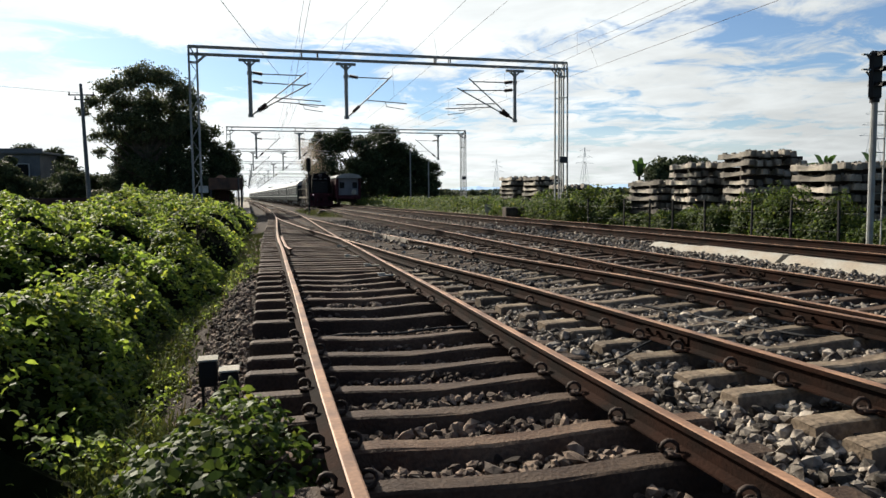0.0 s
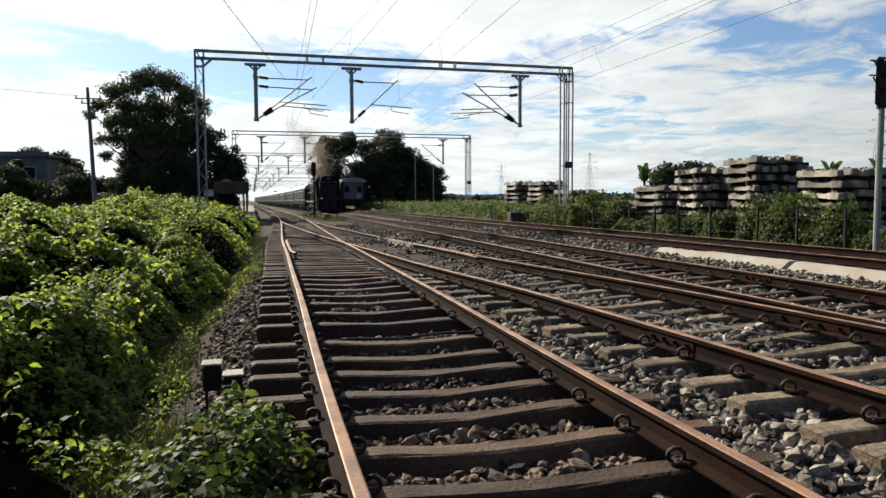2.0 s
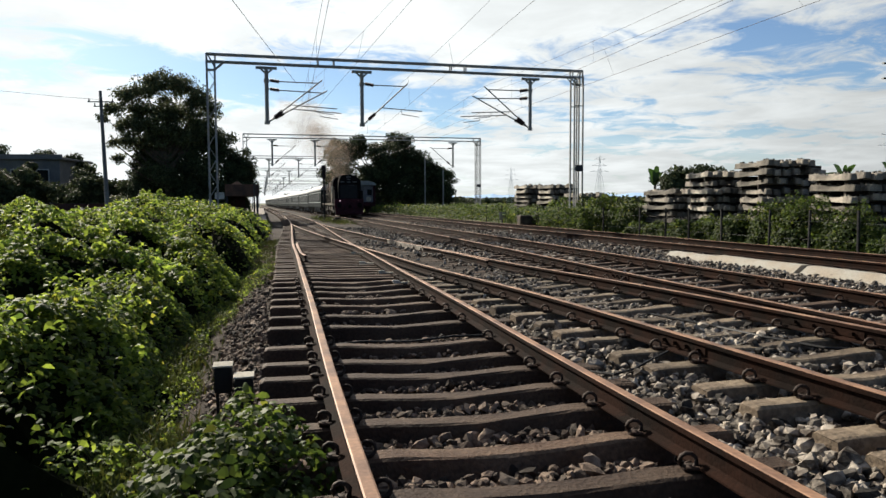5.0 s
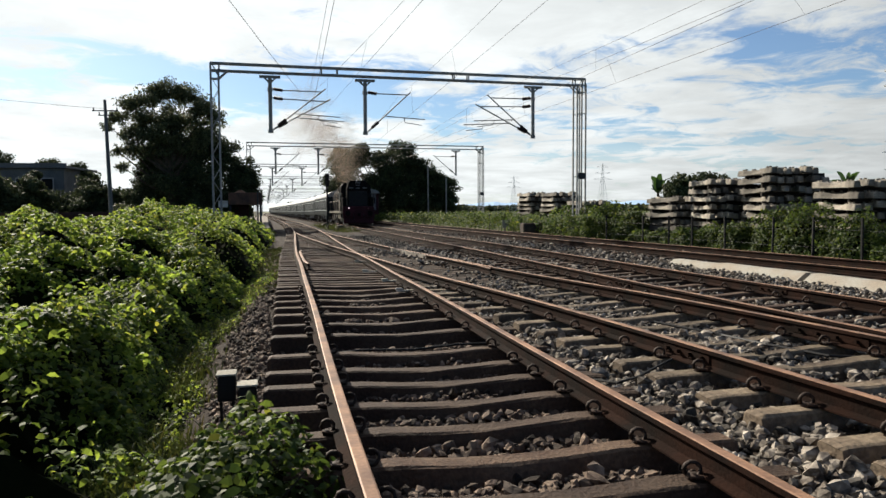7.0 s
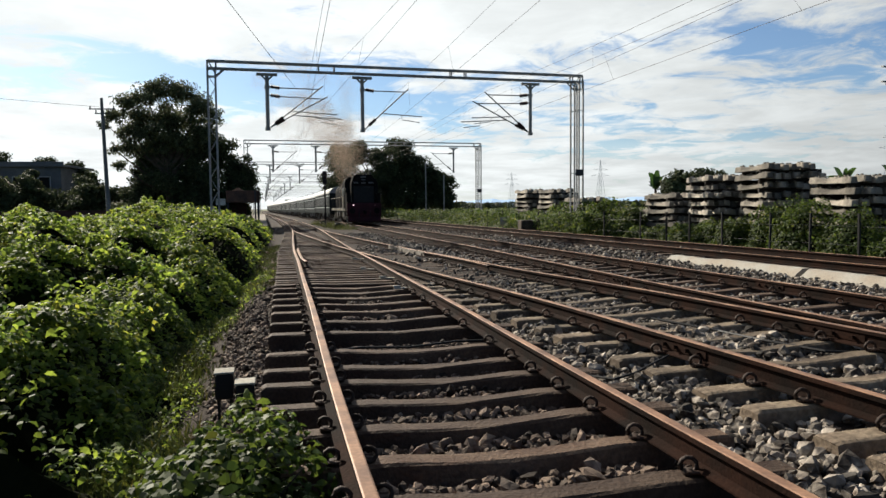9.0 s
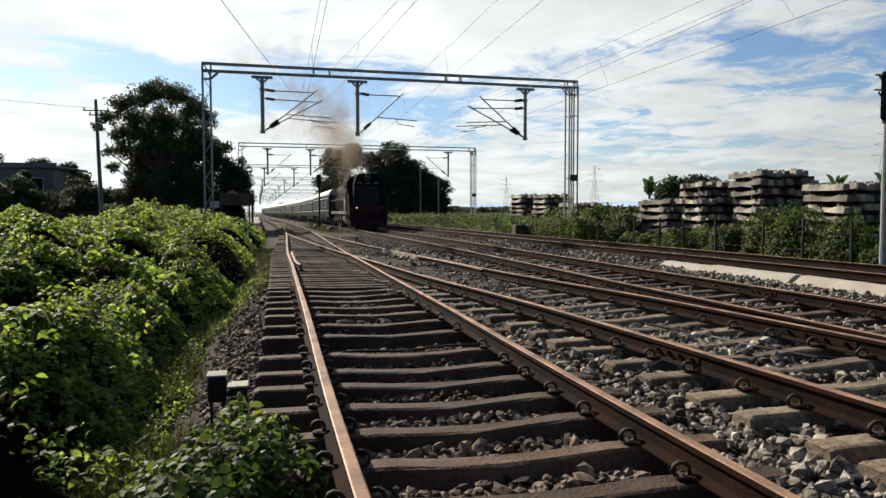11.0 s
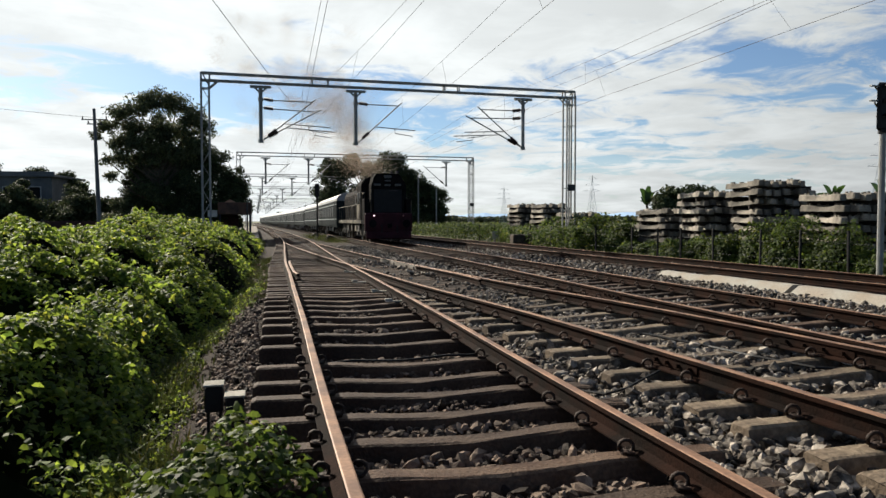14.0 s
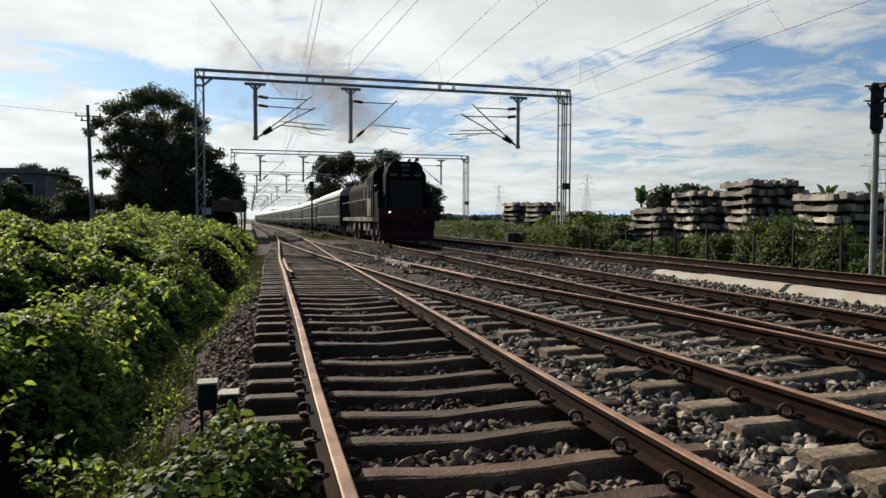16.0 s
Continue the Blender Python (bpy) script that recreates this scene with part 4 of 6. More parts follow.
# ---- plants ----
def leaf_material(name, a, b, trans, rough=0.45, through_light=1.3, sheen=0.28):
    """Thin leaves: colour varied leaf by leaf, part of the light passes through."""
    m = bpy.data.materials.new(name)
    m.use_nodes = True
    nt = m.node_tree
    n, ln = nt.nodes, nt.links
    p = n["Principled BSDF"]
    p.inputs["Roughness"].default_value = rough
    p.inputs["Specular IOR Level"].default_value = sheen
    geo = n.new("ShaderNodeNewGeometry")
    ramp = n.new("ShaderNodeValToRGB")
    ramp.color_ramp.elements[0].color, ramp.color_ramp.elements[1].color = (*a, 1), (*b, 1)
    e = ramp.color_ramp.elements.new(0.93)
    e.color = (*b, 1)
    ramp.color_ramp.elements[-1].color = (b[0] * 1.7, b[1] * 1.25, b[2] * 1.2, 1)
    ln.new(geo.outputs["Random Per Island"], ramp.inputs[0])
    # tone patches paint lit and shaded clumps into the leaf colour
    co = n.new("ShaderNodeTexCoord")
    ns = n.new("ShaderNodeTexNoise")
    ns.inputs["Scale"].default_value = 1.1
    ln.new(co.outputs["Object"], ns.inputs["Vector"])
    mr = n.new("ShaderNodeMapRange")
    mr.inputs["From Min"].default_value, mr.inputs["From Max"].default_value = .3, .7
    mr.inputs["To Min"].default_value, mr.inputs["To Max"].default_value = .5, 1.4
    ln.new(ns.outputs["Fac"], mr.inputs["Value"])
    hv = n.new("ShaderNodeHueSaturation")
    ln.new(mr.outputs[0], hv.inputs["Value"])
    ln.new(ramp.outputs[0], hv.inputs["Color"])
    ln.new(hv.outputs[0], p.inputs["Base Color"])
    tr = n.new("ShaderNodeBsdfTranslucent")
    hv2 = n.new("ShaderNodeHueSaturation")
    hv2.inputs["Value"].default_value = through_light
    hv2.inputs["Hue"].default_value = .485
    ln.new(hv.outputs[0], hv2.inputs["Color"])
    ln.new(hv2.outputs[0], tr.inputs["Color"])
    mx = n.new("ShaderNodeMixShader")
    mx.inputs[0].default_value = trans
    ln.new(p.outputs[0], mx.inputs[1])
    ln.new(tr.outputs[0], mx.inputs[2])
    ln.new(mx.outputs[0], n["Material Output"].inputs["Surface"])
    return m


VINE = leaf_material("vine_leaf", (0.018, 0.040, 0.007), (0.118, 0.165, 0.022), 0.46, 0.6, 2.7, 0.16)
SHRUB = leaf_material("shrub_leaf", (0.013, 0.029, 0.006), (0.064, 0.094, 0.015), 0.38, 0.6, 2.3, 0.18)
TREELEAF = leaf_material("tree_leaf", (0.021, 0.031, 0.015), (0.052, 0.068, 0.029), 0.20, 0.7, 1.5, 0.12)
# paler than TREELEAF: backlit haze is painted into this colour
HAZELEAF = leaf_material("haze_tree_leaf", (0.040, 0.052, 0.026), (0.090, 0.105, 0.050), 0.30, 0.6, 1.6, 0.15)
GRASS = leaf_material("grass_blade", (0.022, 0.036, 0.008), (0.062, 0.074, 0.016), 0.26, 0.7, 1.5)
BANANA = leaf_material("banana_leaf", (0.02, 0.05, 0.01), (0.04, 0.09, 0.018), 0.3)
# near-black colour stands for the shade inside the foliage
SHADE = material("undergrowth_shade", (0.008, 0.010, 0.004), 1.0, 0, 0.4, 1.5, 0.5, 14, spec=0.02)


def unit(v):
    return v / np.maximum(np.linalg.norm(v, axis=-1, keepdims=True), 1e-9)


def leaves(name, pos, normal, size, mat, slim=.55, spread=.7, parent=None, fold=.18, label="", kind="", rounded=True):
    """Folded pointed leaves at pos, facing roughly along normal."""
    n = len(pos)
    nm = unit(unit(normal) + rng.normal(size=(n, 3)) * spread)
    t = unit(np.cross(nm, rng.normal(size=(n, 3))))
    b = np.cross(nm, t)
    s = np.asarray(size)[:, None] * rng.uniform(.65, 1.3, (n, 1))
    w = b * s * slim * .5
    up = nm * s * fold
    v = np.stack([pos - t * s * .5, pos - t * s * .22 + w * .85 + up * .8, pos + t * s * .14 + w * .92 + up, pos + t * s * .55 - nm * s * .1, pos + t * s * .14 - w * .92 + up, pos - t * s * .22 - w * .85 + up * .8], 1)
    ob = new(name, soup(name, v, [(0, 1, 5), (1, 2, 5), (2, 4, 5), (2, 3, 4)] if rounded else [(0, 1, 3), (0, 3, 5)], mat))
    if parent:
        ob.parent = parent
    return tagged(ob, label, kind=kind)


def rise(x, y):
    """Top of the tangle beside the track."""
    edge = verge(y) - .20 * noise.noise((y * .5, 3.1, 0)) - .12 * noise.noise((y * 1.3, 8.1, 0))
    d = edge - x
    if d <= 0:
        return None
    lump = noise.noise((x * .62, y * .5, 1.7)) * .42 + noise.noise((x * 1.5, y * 1.25, 5.0)) * .26 + .09 * noise.noise((x * 3.6, y * 3.1, 9.0))
    out = min(max((-x / max(y, 1) - .155) / .05, 0), 1) * min(max((y - 13) / 6, 0), 1)
    top = line_top(y) + .05 * min(max(d - 1.5, 0), 3) - .62 * out
    full = (1 - math.exp(-d / (.45 + .02 * y))) * min(1, (d / .2) ** .5)
    far = 1 if y < 36 else max(.35, 1 - (y - 36) / 40)
    front = min(max((y - 4.2 - .4 * noise.noise((x * 1.3, 4.4, 0)) + .08 * min(0, x + 1.2)) / .26, 0), 1)
    full *= front * front * (3 - 2 * front)
    z = -.72 + (top + .72) * full * far + lump * min(1, .25 + d / .8)
    # hummocks with dark hollows between them
    q = noise.voronoi((x * .62 + .3 * noise.noise((x, y, 0)), y * .55 + .3 * noise.noise((y, x, 4)), 0.5))[0][0]
    z += (1.05 * math.sqrt(max(0, 1 - q * q * 1.75)) - .78) * min(1, d / .45) * (1 if y < 20 else .75)
    z += .40 * math.exp(-(((x + 2.1) / 1.4) ** 2 + ((y - 5.2) / .6) ** 2))
    # a taller clump
    z += 1.0 * math.exp(-(((x + 4.9) / .95) ** 2 + ((y - 16.4) / 1.3) ** 2)) + .55 * math.exp(-(((x + 3.4) / .35) ** 2 + ((y - 13.0) / .5) ** 2))
    return z


line_top = line([(0, .15), (4, .34), (6, .32), (9, .34), (13, .50), (18, .74), (26, 1.0), (60, 1.05)])
verge = line([(0, -.6), (3.5, -.72), (6, -.92), (10, -.98), (11.5, -.80), (13, -.50), (17, -.12), (26, .22), (45, .75), (60, .9)])


def undergrowth():
    # dark inner sheet, shade painted in, that closes the view between the leaves
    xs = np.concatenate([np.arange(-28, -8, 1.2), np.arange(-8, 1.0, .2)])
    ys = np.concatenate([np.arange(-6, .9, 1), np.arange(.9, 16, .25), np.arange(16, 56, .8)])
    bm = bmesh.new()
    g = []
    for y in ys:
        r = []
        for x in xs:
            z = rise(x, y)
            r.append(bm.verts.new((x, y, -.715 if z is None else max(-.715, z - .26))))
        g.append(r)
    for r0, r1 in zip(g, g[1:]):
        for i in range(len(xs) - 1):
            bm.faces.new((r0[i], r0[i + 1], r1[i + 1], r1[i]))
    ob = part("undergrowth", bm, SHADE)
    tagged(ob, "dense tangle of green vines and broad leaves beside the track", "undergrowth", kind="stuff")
    pos, nrm, size = [], [], []
    for x0, x1, y0, y1, n, s in ((-2.4, -.3, 1.6, 6, 36000, .068), (-4.6, -.3, 6, 11, 56000, .078), (-7, .0, 11, 18, 52000, .095), (-11, .4, 18, 30, 36000, .13), (-20, .9, 30, 55, 24000, .2)):
        px, py, dz = rng.uniform(x0, x1, n), rng.uniform(y0, y1, n), rng.random(n)
        for x, y, k in zip(px, py, dz):
            z = rise(x, y)
            if z is None or z < -.62:
                continue
            e = .08
            zx, zy = rise(x + e, y), rise(x, y + e)
            gx = (z - (zx if zx is not None else -.75)) / e
            gy = (z - (zy if zy is not None else z)) / e
            # the leaves crowd on the tops; thin flanks bare the sheet painted as shade
            steep = math.hypot(gx, gy)
            if rng.random() < min(.80, max(0, steep - .35) * .42):
                continue
            # the near flanks are stripped most, to look shaded
            if (gy < -.45 and rng.random() < .72) or (y < 5.2 and z < .24 and rng.random() < (.96 if y < 4.7 else .84)):
                continue
            pos.append((x, y, z - .30 * k * k + .07 * (k > .85)))
            nrm.append((min(max(gx * .30, -.7), .7), min(max(gy * .30, -.7), .7), 1.0))
            size.append(s)
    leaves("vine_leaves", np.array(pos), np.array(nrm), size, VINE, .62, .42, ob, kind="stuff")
    # low leaves on the ground before the tangle
    n = 30000
    px, py = rng.uniform(-6.5, -.5, n), rng.uniform(-5, 2.8, n)
    keep = px < -.62 + .12 * np.sin(py * 2.3)
    pos = np.stack([px, py, -.70 + .20 * rng.random(n) + .10 * np.sin(px * 3.1) * np.sin(py * 2.7)], 1)[keep]
    leaves("ground_leaves", pos, np.tile([0, 0, 1.0], (len(pos), 1)), np.full(len(pos), .08), VINE, .62, .6, ob, kind="stuff")
    # weeds along the foot of the ballast
    n = 5200
    py = rng.uniform(5.6, 18, n)
    px = np.array([verge(b) for b in py]) + .28 - rng.random(n) * .75 + .10 * np.sin(py * 2.9)
    pos = np.stack([px, py, np.array([bed(a, b) for a, b in zip(px, py)]) + .10 * rng.random(n)], 1)
    leaves("verge_leaves", pos, np.tile([.2, 0, 1.0], (n, 1)), np.full(n, .055), VINE, .5, .6, ob, kind="stuff")
    # shoots that stand out of the tangle
    pos, nrm, size = [], [], []
    for i in range(420):
        y = rng.uniform(3.5, 30) if i % 3 else rng.uniform(3.5, 12)
        x = -.45 - rng.uniform(.1, 1) * (.5 + y * .28)
        z = rise(x, y)
        if z is None or z < -.4:
            continue
        h, lean = rng.uniform(.08, .26), rng.normal(size=2) * .12
        for k in range(7):
            u = (k + 1) / 7
            pos.append((x + lean[0] * u + rng.normal() * .03, y + lean[1] * u + rng.normal() * .03, z + h * u))
            nrm.append((rng.normal() * .5, rng.normal() * .5, 1))
            size.append(.055 + .0045 * y)
    leaves("vine_shoots", np.array(pos), np.array(nrm), size, VINE, .5, .4, ob, kind="stuff")


def bush(name, c, r, n, s, mat, label, category="bush", group="", seed=1, slim=.55, core=.72, flat=.9):
    """A rounded shrub of many leaves over an uneven dark core with stems."""
    t = thing(name, label, category, pose(*c), group)
    q = unit(rng.normal(size=(n, 3)))
    q[:, 2] = np.abs(q[:, 2]) * 1.0 - .18
    q = unit(q)
    bump = np.array([1 + .30 * noise.noise(Vector(v) * 1.6 + Vector((seed, 0, 0))) + .20 * noise.noise(Vector(v) * 4.2 + Vector((0, seed, 0))) for v in q])
    depth = 1 - .34 * rng.random(n) ** 1.6
    p = q * (bump * depth)[:, None] * np.array(r)
    p[:, 2] = np.maximum(p[:, 2], -.05)
    leaves("foliage", p, q * np.array([1, 1, flat]) + np.array([0, 0, .55]), np.full(n, s), mat, slim, .5, t)
    # near-black core paints in the shade inside the shrub
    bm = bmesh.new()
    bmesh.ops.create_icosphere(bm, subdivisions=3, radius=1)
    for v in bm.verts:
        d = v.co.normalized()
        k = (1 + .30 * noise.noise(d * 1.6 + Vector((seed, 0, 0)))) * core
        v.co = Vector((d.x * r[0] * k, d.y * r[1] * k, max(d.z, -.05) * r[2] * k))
    part("shade_core", bm, SHADE, t)
    bm = bmesh.new()
    for i in range(5):
        a = i * 1.3 + seed
        tube(bm, [(0, 0, -.05), (.4 * r[0] * math.cos(a), .4 * r[1] * math.sin(a), .5 * r[2]), (.75 * r[0] * math.cos(a), .75 * r[1] * math.sin(a), .85 * r[2])], lambda u: .014 * (1.2 - u), 5)
    part("stem", bm, BARK, t)
    return t


def tree(label, at, clumps, n, s, trunk_r, seed, wide=1.0, leaf=None):
    """Tapered trunk with limbs, and a ragged crown of leaf clumps."""
    t = thing("tree", label, "tree", pose(*at))
    r = np.random.default_rng(seed)
    clumps = [(a * wide, b, c, d * (.5 + .5 * wide)) for a, b, c, d in clumps]
    top = max(c[2] for c in clumps)
    bm = bmesh.new()
    tube(bm, [(0, 0, -.2), (.12, .05, top * .25), (-.1, .1, top * .5), (.1, 0, top * .85)], lambda u: trunk_r * (1.15 - u * .9), 9)
    for cx, cy, cz, cr in clumps:
        base = Vector((.0, .05, min(cz * .55, top * .5)))
        tip = Vector((cx, cy, cz))
        midp = base.lerp(tip, .5) + Vector((0, 0, -.3))
        tube(bm, [base, midp, tip], lambda u: trunk_r * (.34 - u * .30), 6)
    part("trunk", bm, BARK, t)
    pos, nrm = [], []
    tot = sum(c[3] ** 2 for c in clumps)
    for cx, cy, cz, cr in clumps:
        k = int(n * cr * cr / tot)
        # sub-clumps give the ragged outline
        subs = unit(r.normal(size=(15, 3))) * r.uniform(.25, .92, (15, 1)) * cr
        for sx, sy, sz in subs:
            m = k // 15
            q = unit(r.normal(size=(m, 3)))
            rad = cr * r.uniform(.38, .62)
            d = q * (rad * r.random((m, 1)) ** .45)
            d[:, 2] *= .75
            pos.append(d + np.array([cx + sx, cy + sy, cz + sz * .8]))
            nrm.append(q + np.array([0, 0, .6]))
    pos, nrm = np.concatenate(pos), np.concatenate(nrm)
    leaves("crown", pos, nrm, np.full(len(pos), s), leaf or TREELEAF, .6, .6, t)
    return t


def grass(name, pos, h, label, mat=None):
    """Upright blades."""
    n = len(pos)
    a = rng.uniform(0, math.tau, n)
    side = np.stack([np.cos(a), np.sin(a), np.zeros(n)], 1)
    lean = np.stack([rng.normal(size=n) * .35, rng.normal(size=n) * .35, np.ones(n)], 1)
    hh = (h * rng.uniform(.5, 1.3, n))[:, None]
    w = hh * .035 + .003
    mid = pos + lean * hh * .55
    tip = pos + lean * hh * np.array([1.5, 1.5, 1.0])
    v = np.stack([pos - side * w, pos + side * w, mid + side * w * .8, mid - side * w * .8, tip], 1)
    ob = new(name, soup(name, v, [(0, 1, 2), (0, 2, 3), (3, 2, 4)], mat or GRASS))
    return tagged(ob, label, "grass", kind="stuff")


def plants_near():
    undergrowth()
    bush("bush", (-.20, 3.62, -.62), (.60, .80, .72), 5200, .072, SHRUB, "leafy green shrub growing against the sleeper ends", seed=3)
    n = 15000
    y = 4.0 + 26 * rng.random(n) ** 1.5
    x = np.array([verge(b) for b in y]) + .50 - rng.random(n) ** 1.1 * .9
    z = np.array([max(bed(a, b), -.72) for a, b in zip(x, y)]) - .01
    keep = (rng.random(n) < np.clip((np.array([verge(b) for b in y]) + .46 - x) * 3, .06, 1)) & (np.sin(y * 1.9 + x * 2.0) > -.75)
    grass("verge_grass", np.stack([x, y, z], 1)[keep], .15, "short yellow-green grass between ballast and bushes")
    # tufts between the tracks in the distance
    n = 900
    p = np.stack([rng.normal(5.75, .6, n), rng.uniform(50, 76, n), np.full(n, -.42)], 1)
    grass("track_weeds", p[np.abs(p[:, 0] - 5.6) < 1.2], .36, "weeds growing between the tracks")


def plants_far():
    tree("tall airy tree with a light ragged crown behind the dark one", (-8.3, 68.5, -.7),
         [(0, 0, 12.7, 1.6), (-1.7, .2, 12.4, 1.5), (1.5, .2, 12.5, 1.5), (-3.2, 0, 11.5, 1.4), (3.1, 0, 11.6, 1.5), (-4.3, 0, 10.3, 1.1), (3.9, 0, 10.4, 1.1), (.2, 0, 10.6, 1.9), (-2.2, 0, 10.2, 1.5), (2.4, .2, 10.2, 1.6), (3.6, 0, 9.2, 1.0), (-3.6, 0, 8.9, 1.0), (-5.2, 0, 9.6, .7), (-4.6, 0, 7.4, .6), (-4.2, 0, 6.0, .7), (-2.8, 0, 9.0, 1.4), (-1.0, 0, 9.4, 1.5), (2.6, 0, 8.8, 1.3), (-3.4, 0, 7.6, 1.1), (.4, 0, 8.8, 1.6), (-1.4, 0, 7.6, 1.5), (1.8, 0, 8.0, 1.4)],
         31000, .20, .5, 3, leaf=HAZELEAF)
    tree("broad dense dark tree behind the bushes", (-6.9, 70.5, -.7),
         [(-.9, 0, 8.4, 1.7), (1.2, .2, 8.4, 1.7), (-2.4, 0, 7.8, 1.5), (-3.4, 0, 6.9, 1.4), (-3.7, 0, 5.5, 1.5), (-4.6, 0, 3.2, 1.5), (3.0, 0, 7.6, 1.5), (4.8, 0, 6.2, 1.4), (5.6, 0, 4.8, 1.3), (5.6, 0, 3.2, 1.4), (4.8, 0, 4.2, 1.6), (-2.6, .2, 6.4, 1.9), (.2, 0, 6.2, 2.6), (2.8, 0, 6.6, 1.6), (4.1, 0, 5.3, 1.4), (-3.9, 0, 4.6, 1.7), (-1.4, -1, 4.4, 2.7), (1.8, -1, 4.2, 2.7), (4.0, -.4, 3.6, 1.8), (-3.6, -1, 2.6, 2.0), (0, -1.5, 2.2, 2.7), (3, -1.5, 1.7, 2.3), (-2.2, -1.4, 1.5, 2.1), (4.6, -1, 1.8, 1.4)],
         86000, .21, .5, 5)
    for x, y, h, w in ((-11.8, 63, 2.7, 1.1), (-10.6, 61.5, 2.3, 1.0), (-2.4, 71, 3.6, 1.2)):
        tree("small bushy tree beside the utility pole", (x, y, -.7), [(-w * .4, 0, h * .5, w * .7), (w * .4, 0, h * .55, w * .7), (0, 0, h * .82, w * .6), (0, 0, h * .3, w * .8)], 1500, .22, .07, 60 + int(h * 10), leaf=HAZELEAF)
    tree("broad dark tree with a rounded crown beyond the siding", (16.6, 104, -.6),
         [(-4.9, 0, 6.4, 2.5), (-4.6, 0, 9.0, 1.7), (-2.4, .4, 9.4, 1.9), (.6, 0, 6.4, 2.9), (2.9, .2, 10.2, 2.5), (4.6, .2, 8.2, 2.4), (5.4, 0, 5.8, 2.2), (-2.0, 0, 4.5, 2.7), (2.4, 0, 3.8, 2.8), (7.2, 0, 5.2, 1.7), (7.6, 0, 3.4, 1.2), (-5, 0, 3, 2), (0, 0, 9.0, 2.0), (-1, 0, 2.4, 2.2), (8.0, 0, 6.2, 1.7), (8.8, 0, 4.4, 1.7), (8.6, 0, 2.6, 1.6), (-4.4, 0, 10.0, 1.7), (-2.2, 0, 10.2, 1.6), (4.0, 0, 6.0, 2.2), (6.0, 0, 3.4, 2.0), (2.0, 0, 7.4, 2.2), (6.6, 0, 7.0, 1.6), (4.4, 0, 2.0, 2.0)],
         84000, .28, .5, 4, 1.2)
    for i, (x, y, h, w) in enumerate(((-17.4, 77, 5.3, 1.6), (-16.0, 74, 4.4, 1.6), (-19.4, 88, 7.0, 1.7), (-14.2, 76, 4.3, 1.5), (-21.6, 76, 4.6, 1.3), (-23.9, 75, 5.0, 1.3), (-25.5, 95, 9.0, 1.9), (-30.0, 95, 9.6, 2.0), (-22.6, 96, 8.4, 1.7), (-25.6, 74, 6.2, 1.7), (-22.9, 80, 6.6, .9), (-12.6, 78, 4.4, 1.8), (-23.4, 69, 5.6, 1.6), (-25.4, 68, 6.4, 1.7), (-20.6, 71, 5.0, 1.5))):
        if h:
            tree("dark rounded tree near the house", (x, y, -.7), [(-w * .75, 0, h * .55, w * .95), (w * .75, .2, h * .6, w * .9), (0, 0, h * .84, w * .8), (.2, -.4, h * .3, w * 1.1), (-w, -.2, h * .25, w * .8)], 7000, .28, .2, 20 + i)


def crown_row():
    """Far woods on the skyline, and the green crop beyond the siding."""
    pos, nrm = [], []
    n = 15000
    x = rng.uniform(20, 900, n)
    y = rng.uniform(560, 700, n)
    pos = np.stack([x, y, -.5 + (6 + 4.5 * np.sin(x * .021) * np.sin(x * .0077 + 1)) * rng.random(n) ** .5], 1)
    ob = leaves("far_woods", pos, np.tile([0, -.4, 1.0], (n, 1)), np.full(n, 5.0), TREELEAF, .8, .5)
    tagged(ob, "dark line of distant woods on the horizon", "woods", kind="stuff")
    x = rng.uniform(-260, -25, 5000)
    pos = np.stack([x, rng.uniform(150, 210, 5000), -.5 + 5.2 * rng.random(5000) ** .6], 1)
    ob = leaves("far_woods", pos, np.tile([0, -.4, 1.0], (5000, 1)), np.full(5000, 1.9), TREELEAF, .8, .5)
    tagged(ob, "dark line of trees beyond the houses", "woods", kind="stuff")
    n = 44000
    y = 30 + 110 * rng.random(n) ** 1.5
    x = 14.4 + rng.random(n) ** 1.3 * (3 + (y - 30) * .42)
    h = np.array([.75 + .38 * noise.noise((a * .5, b * .35, 3)) + .2 * noise.noise((a * 1.7, b * 1.3, 6)) for a, b in zip(x, y)])
    pos = np.stack([x, y, -.5 + (h + .55) * rng.random(n) ** .45], 1)
    ob = leaves("field_growth", pos, np.tile([-.3, -.2, 1.0], (n, 1)), .075 + .0024 * y, SHRUB, .5, .55)
    tagged(ob, "tall bright green weeds and crop beyond the siding", "undergrowth", kind="stuff")


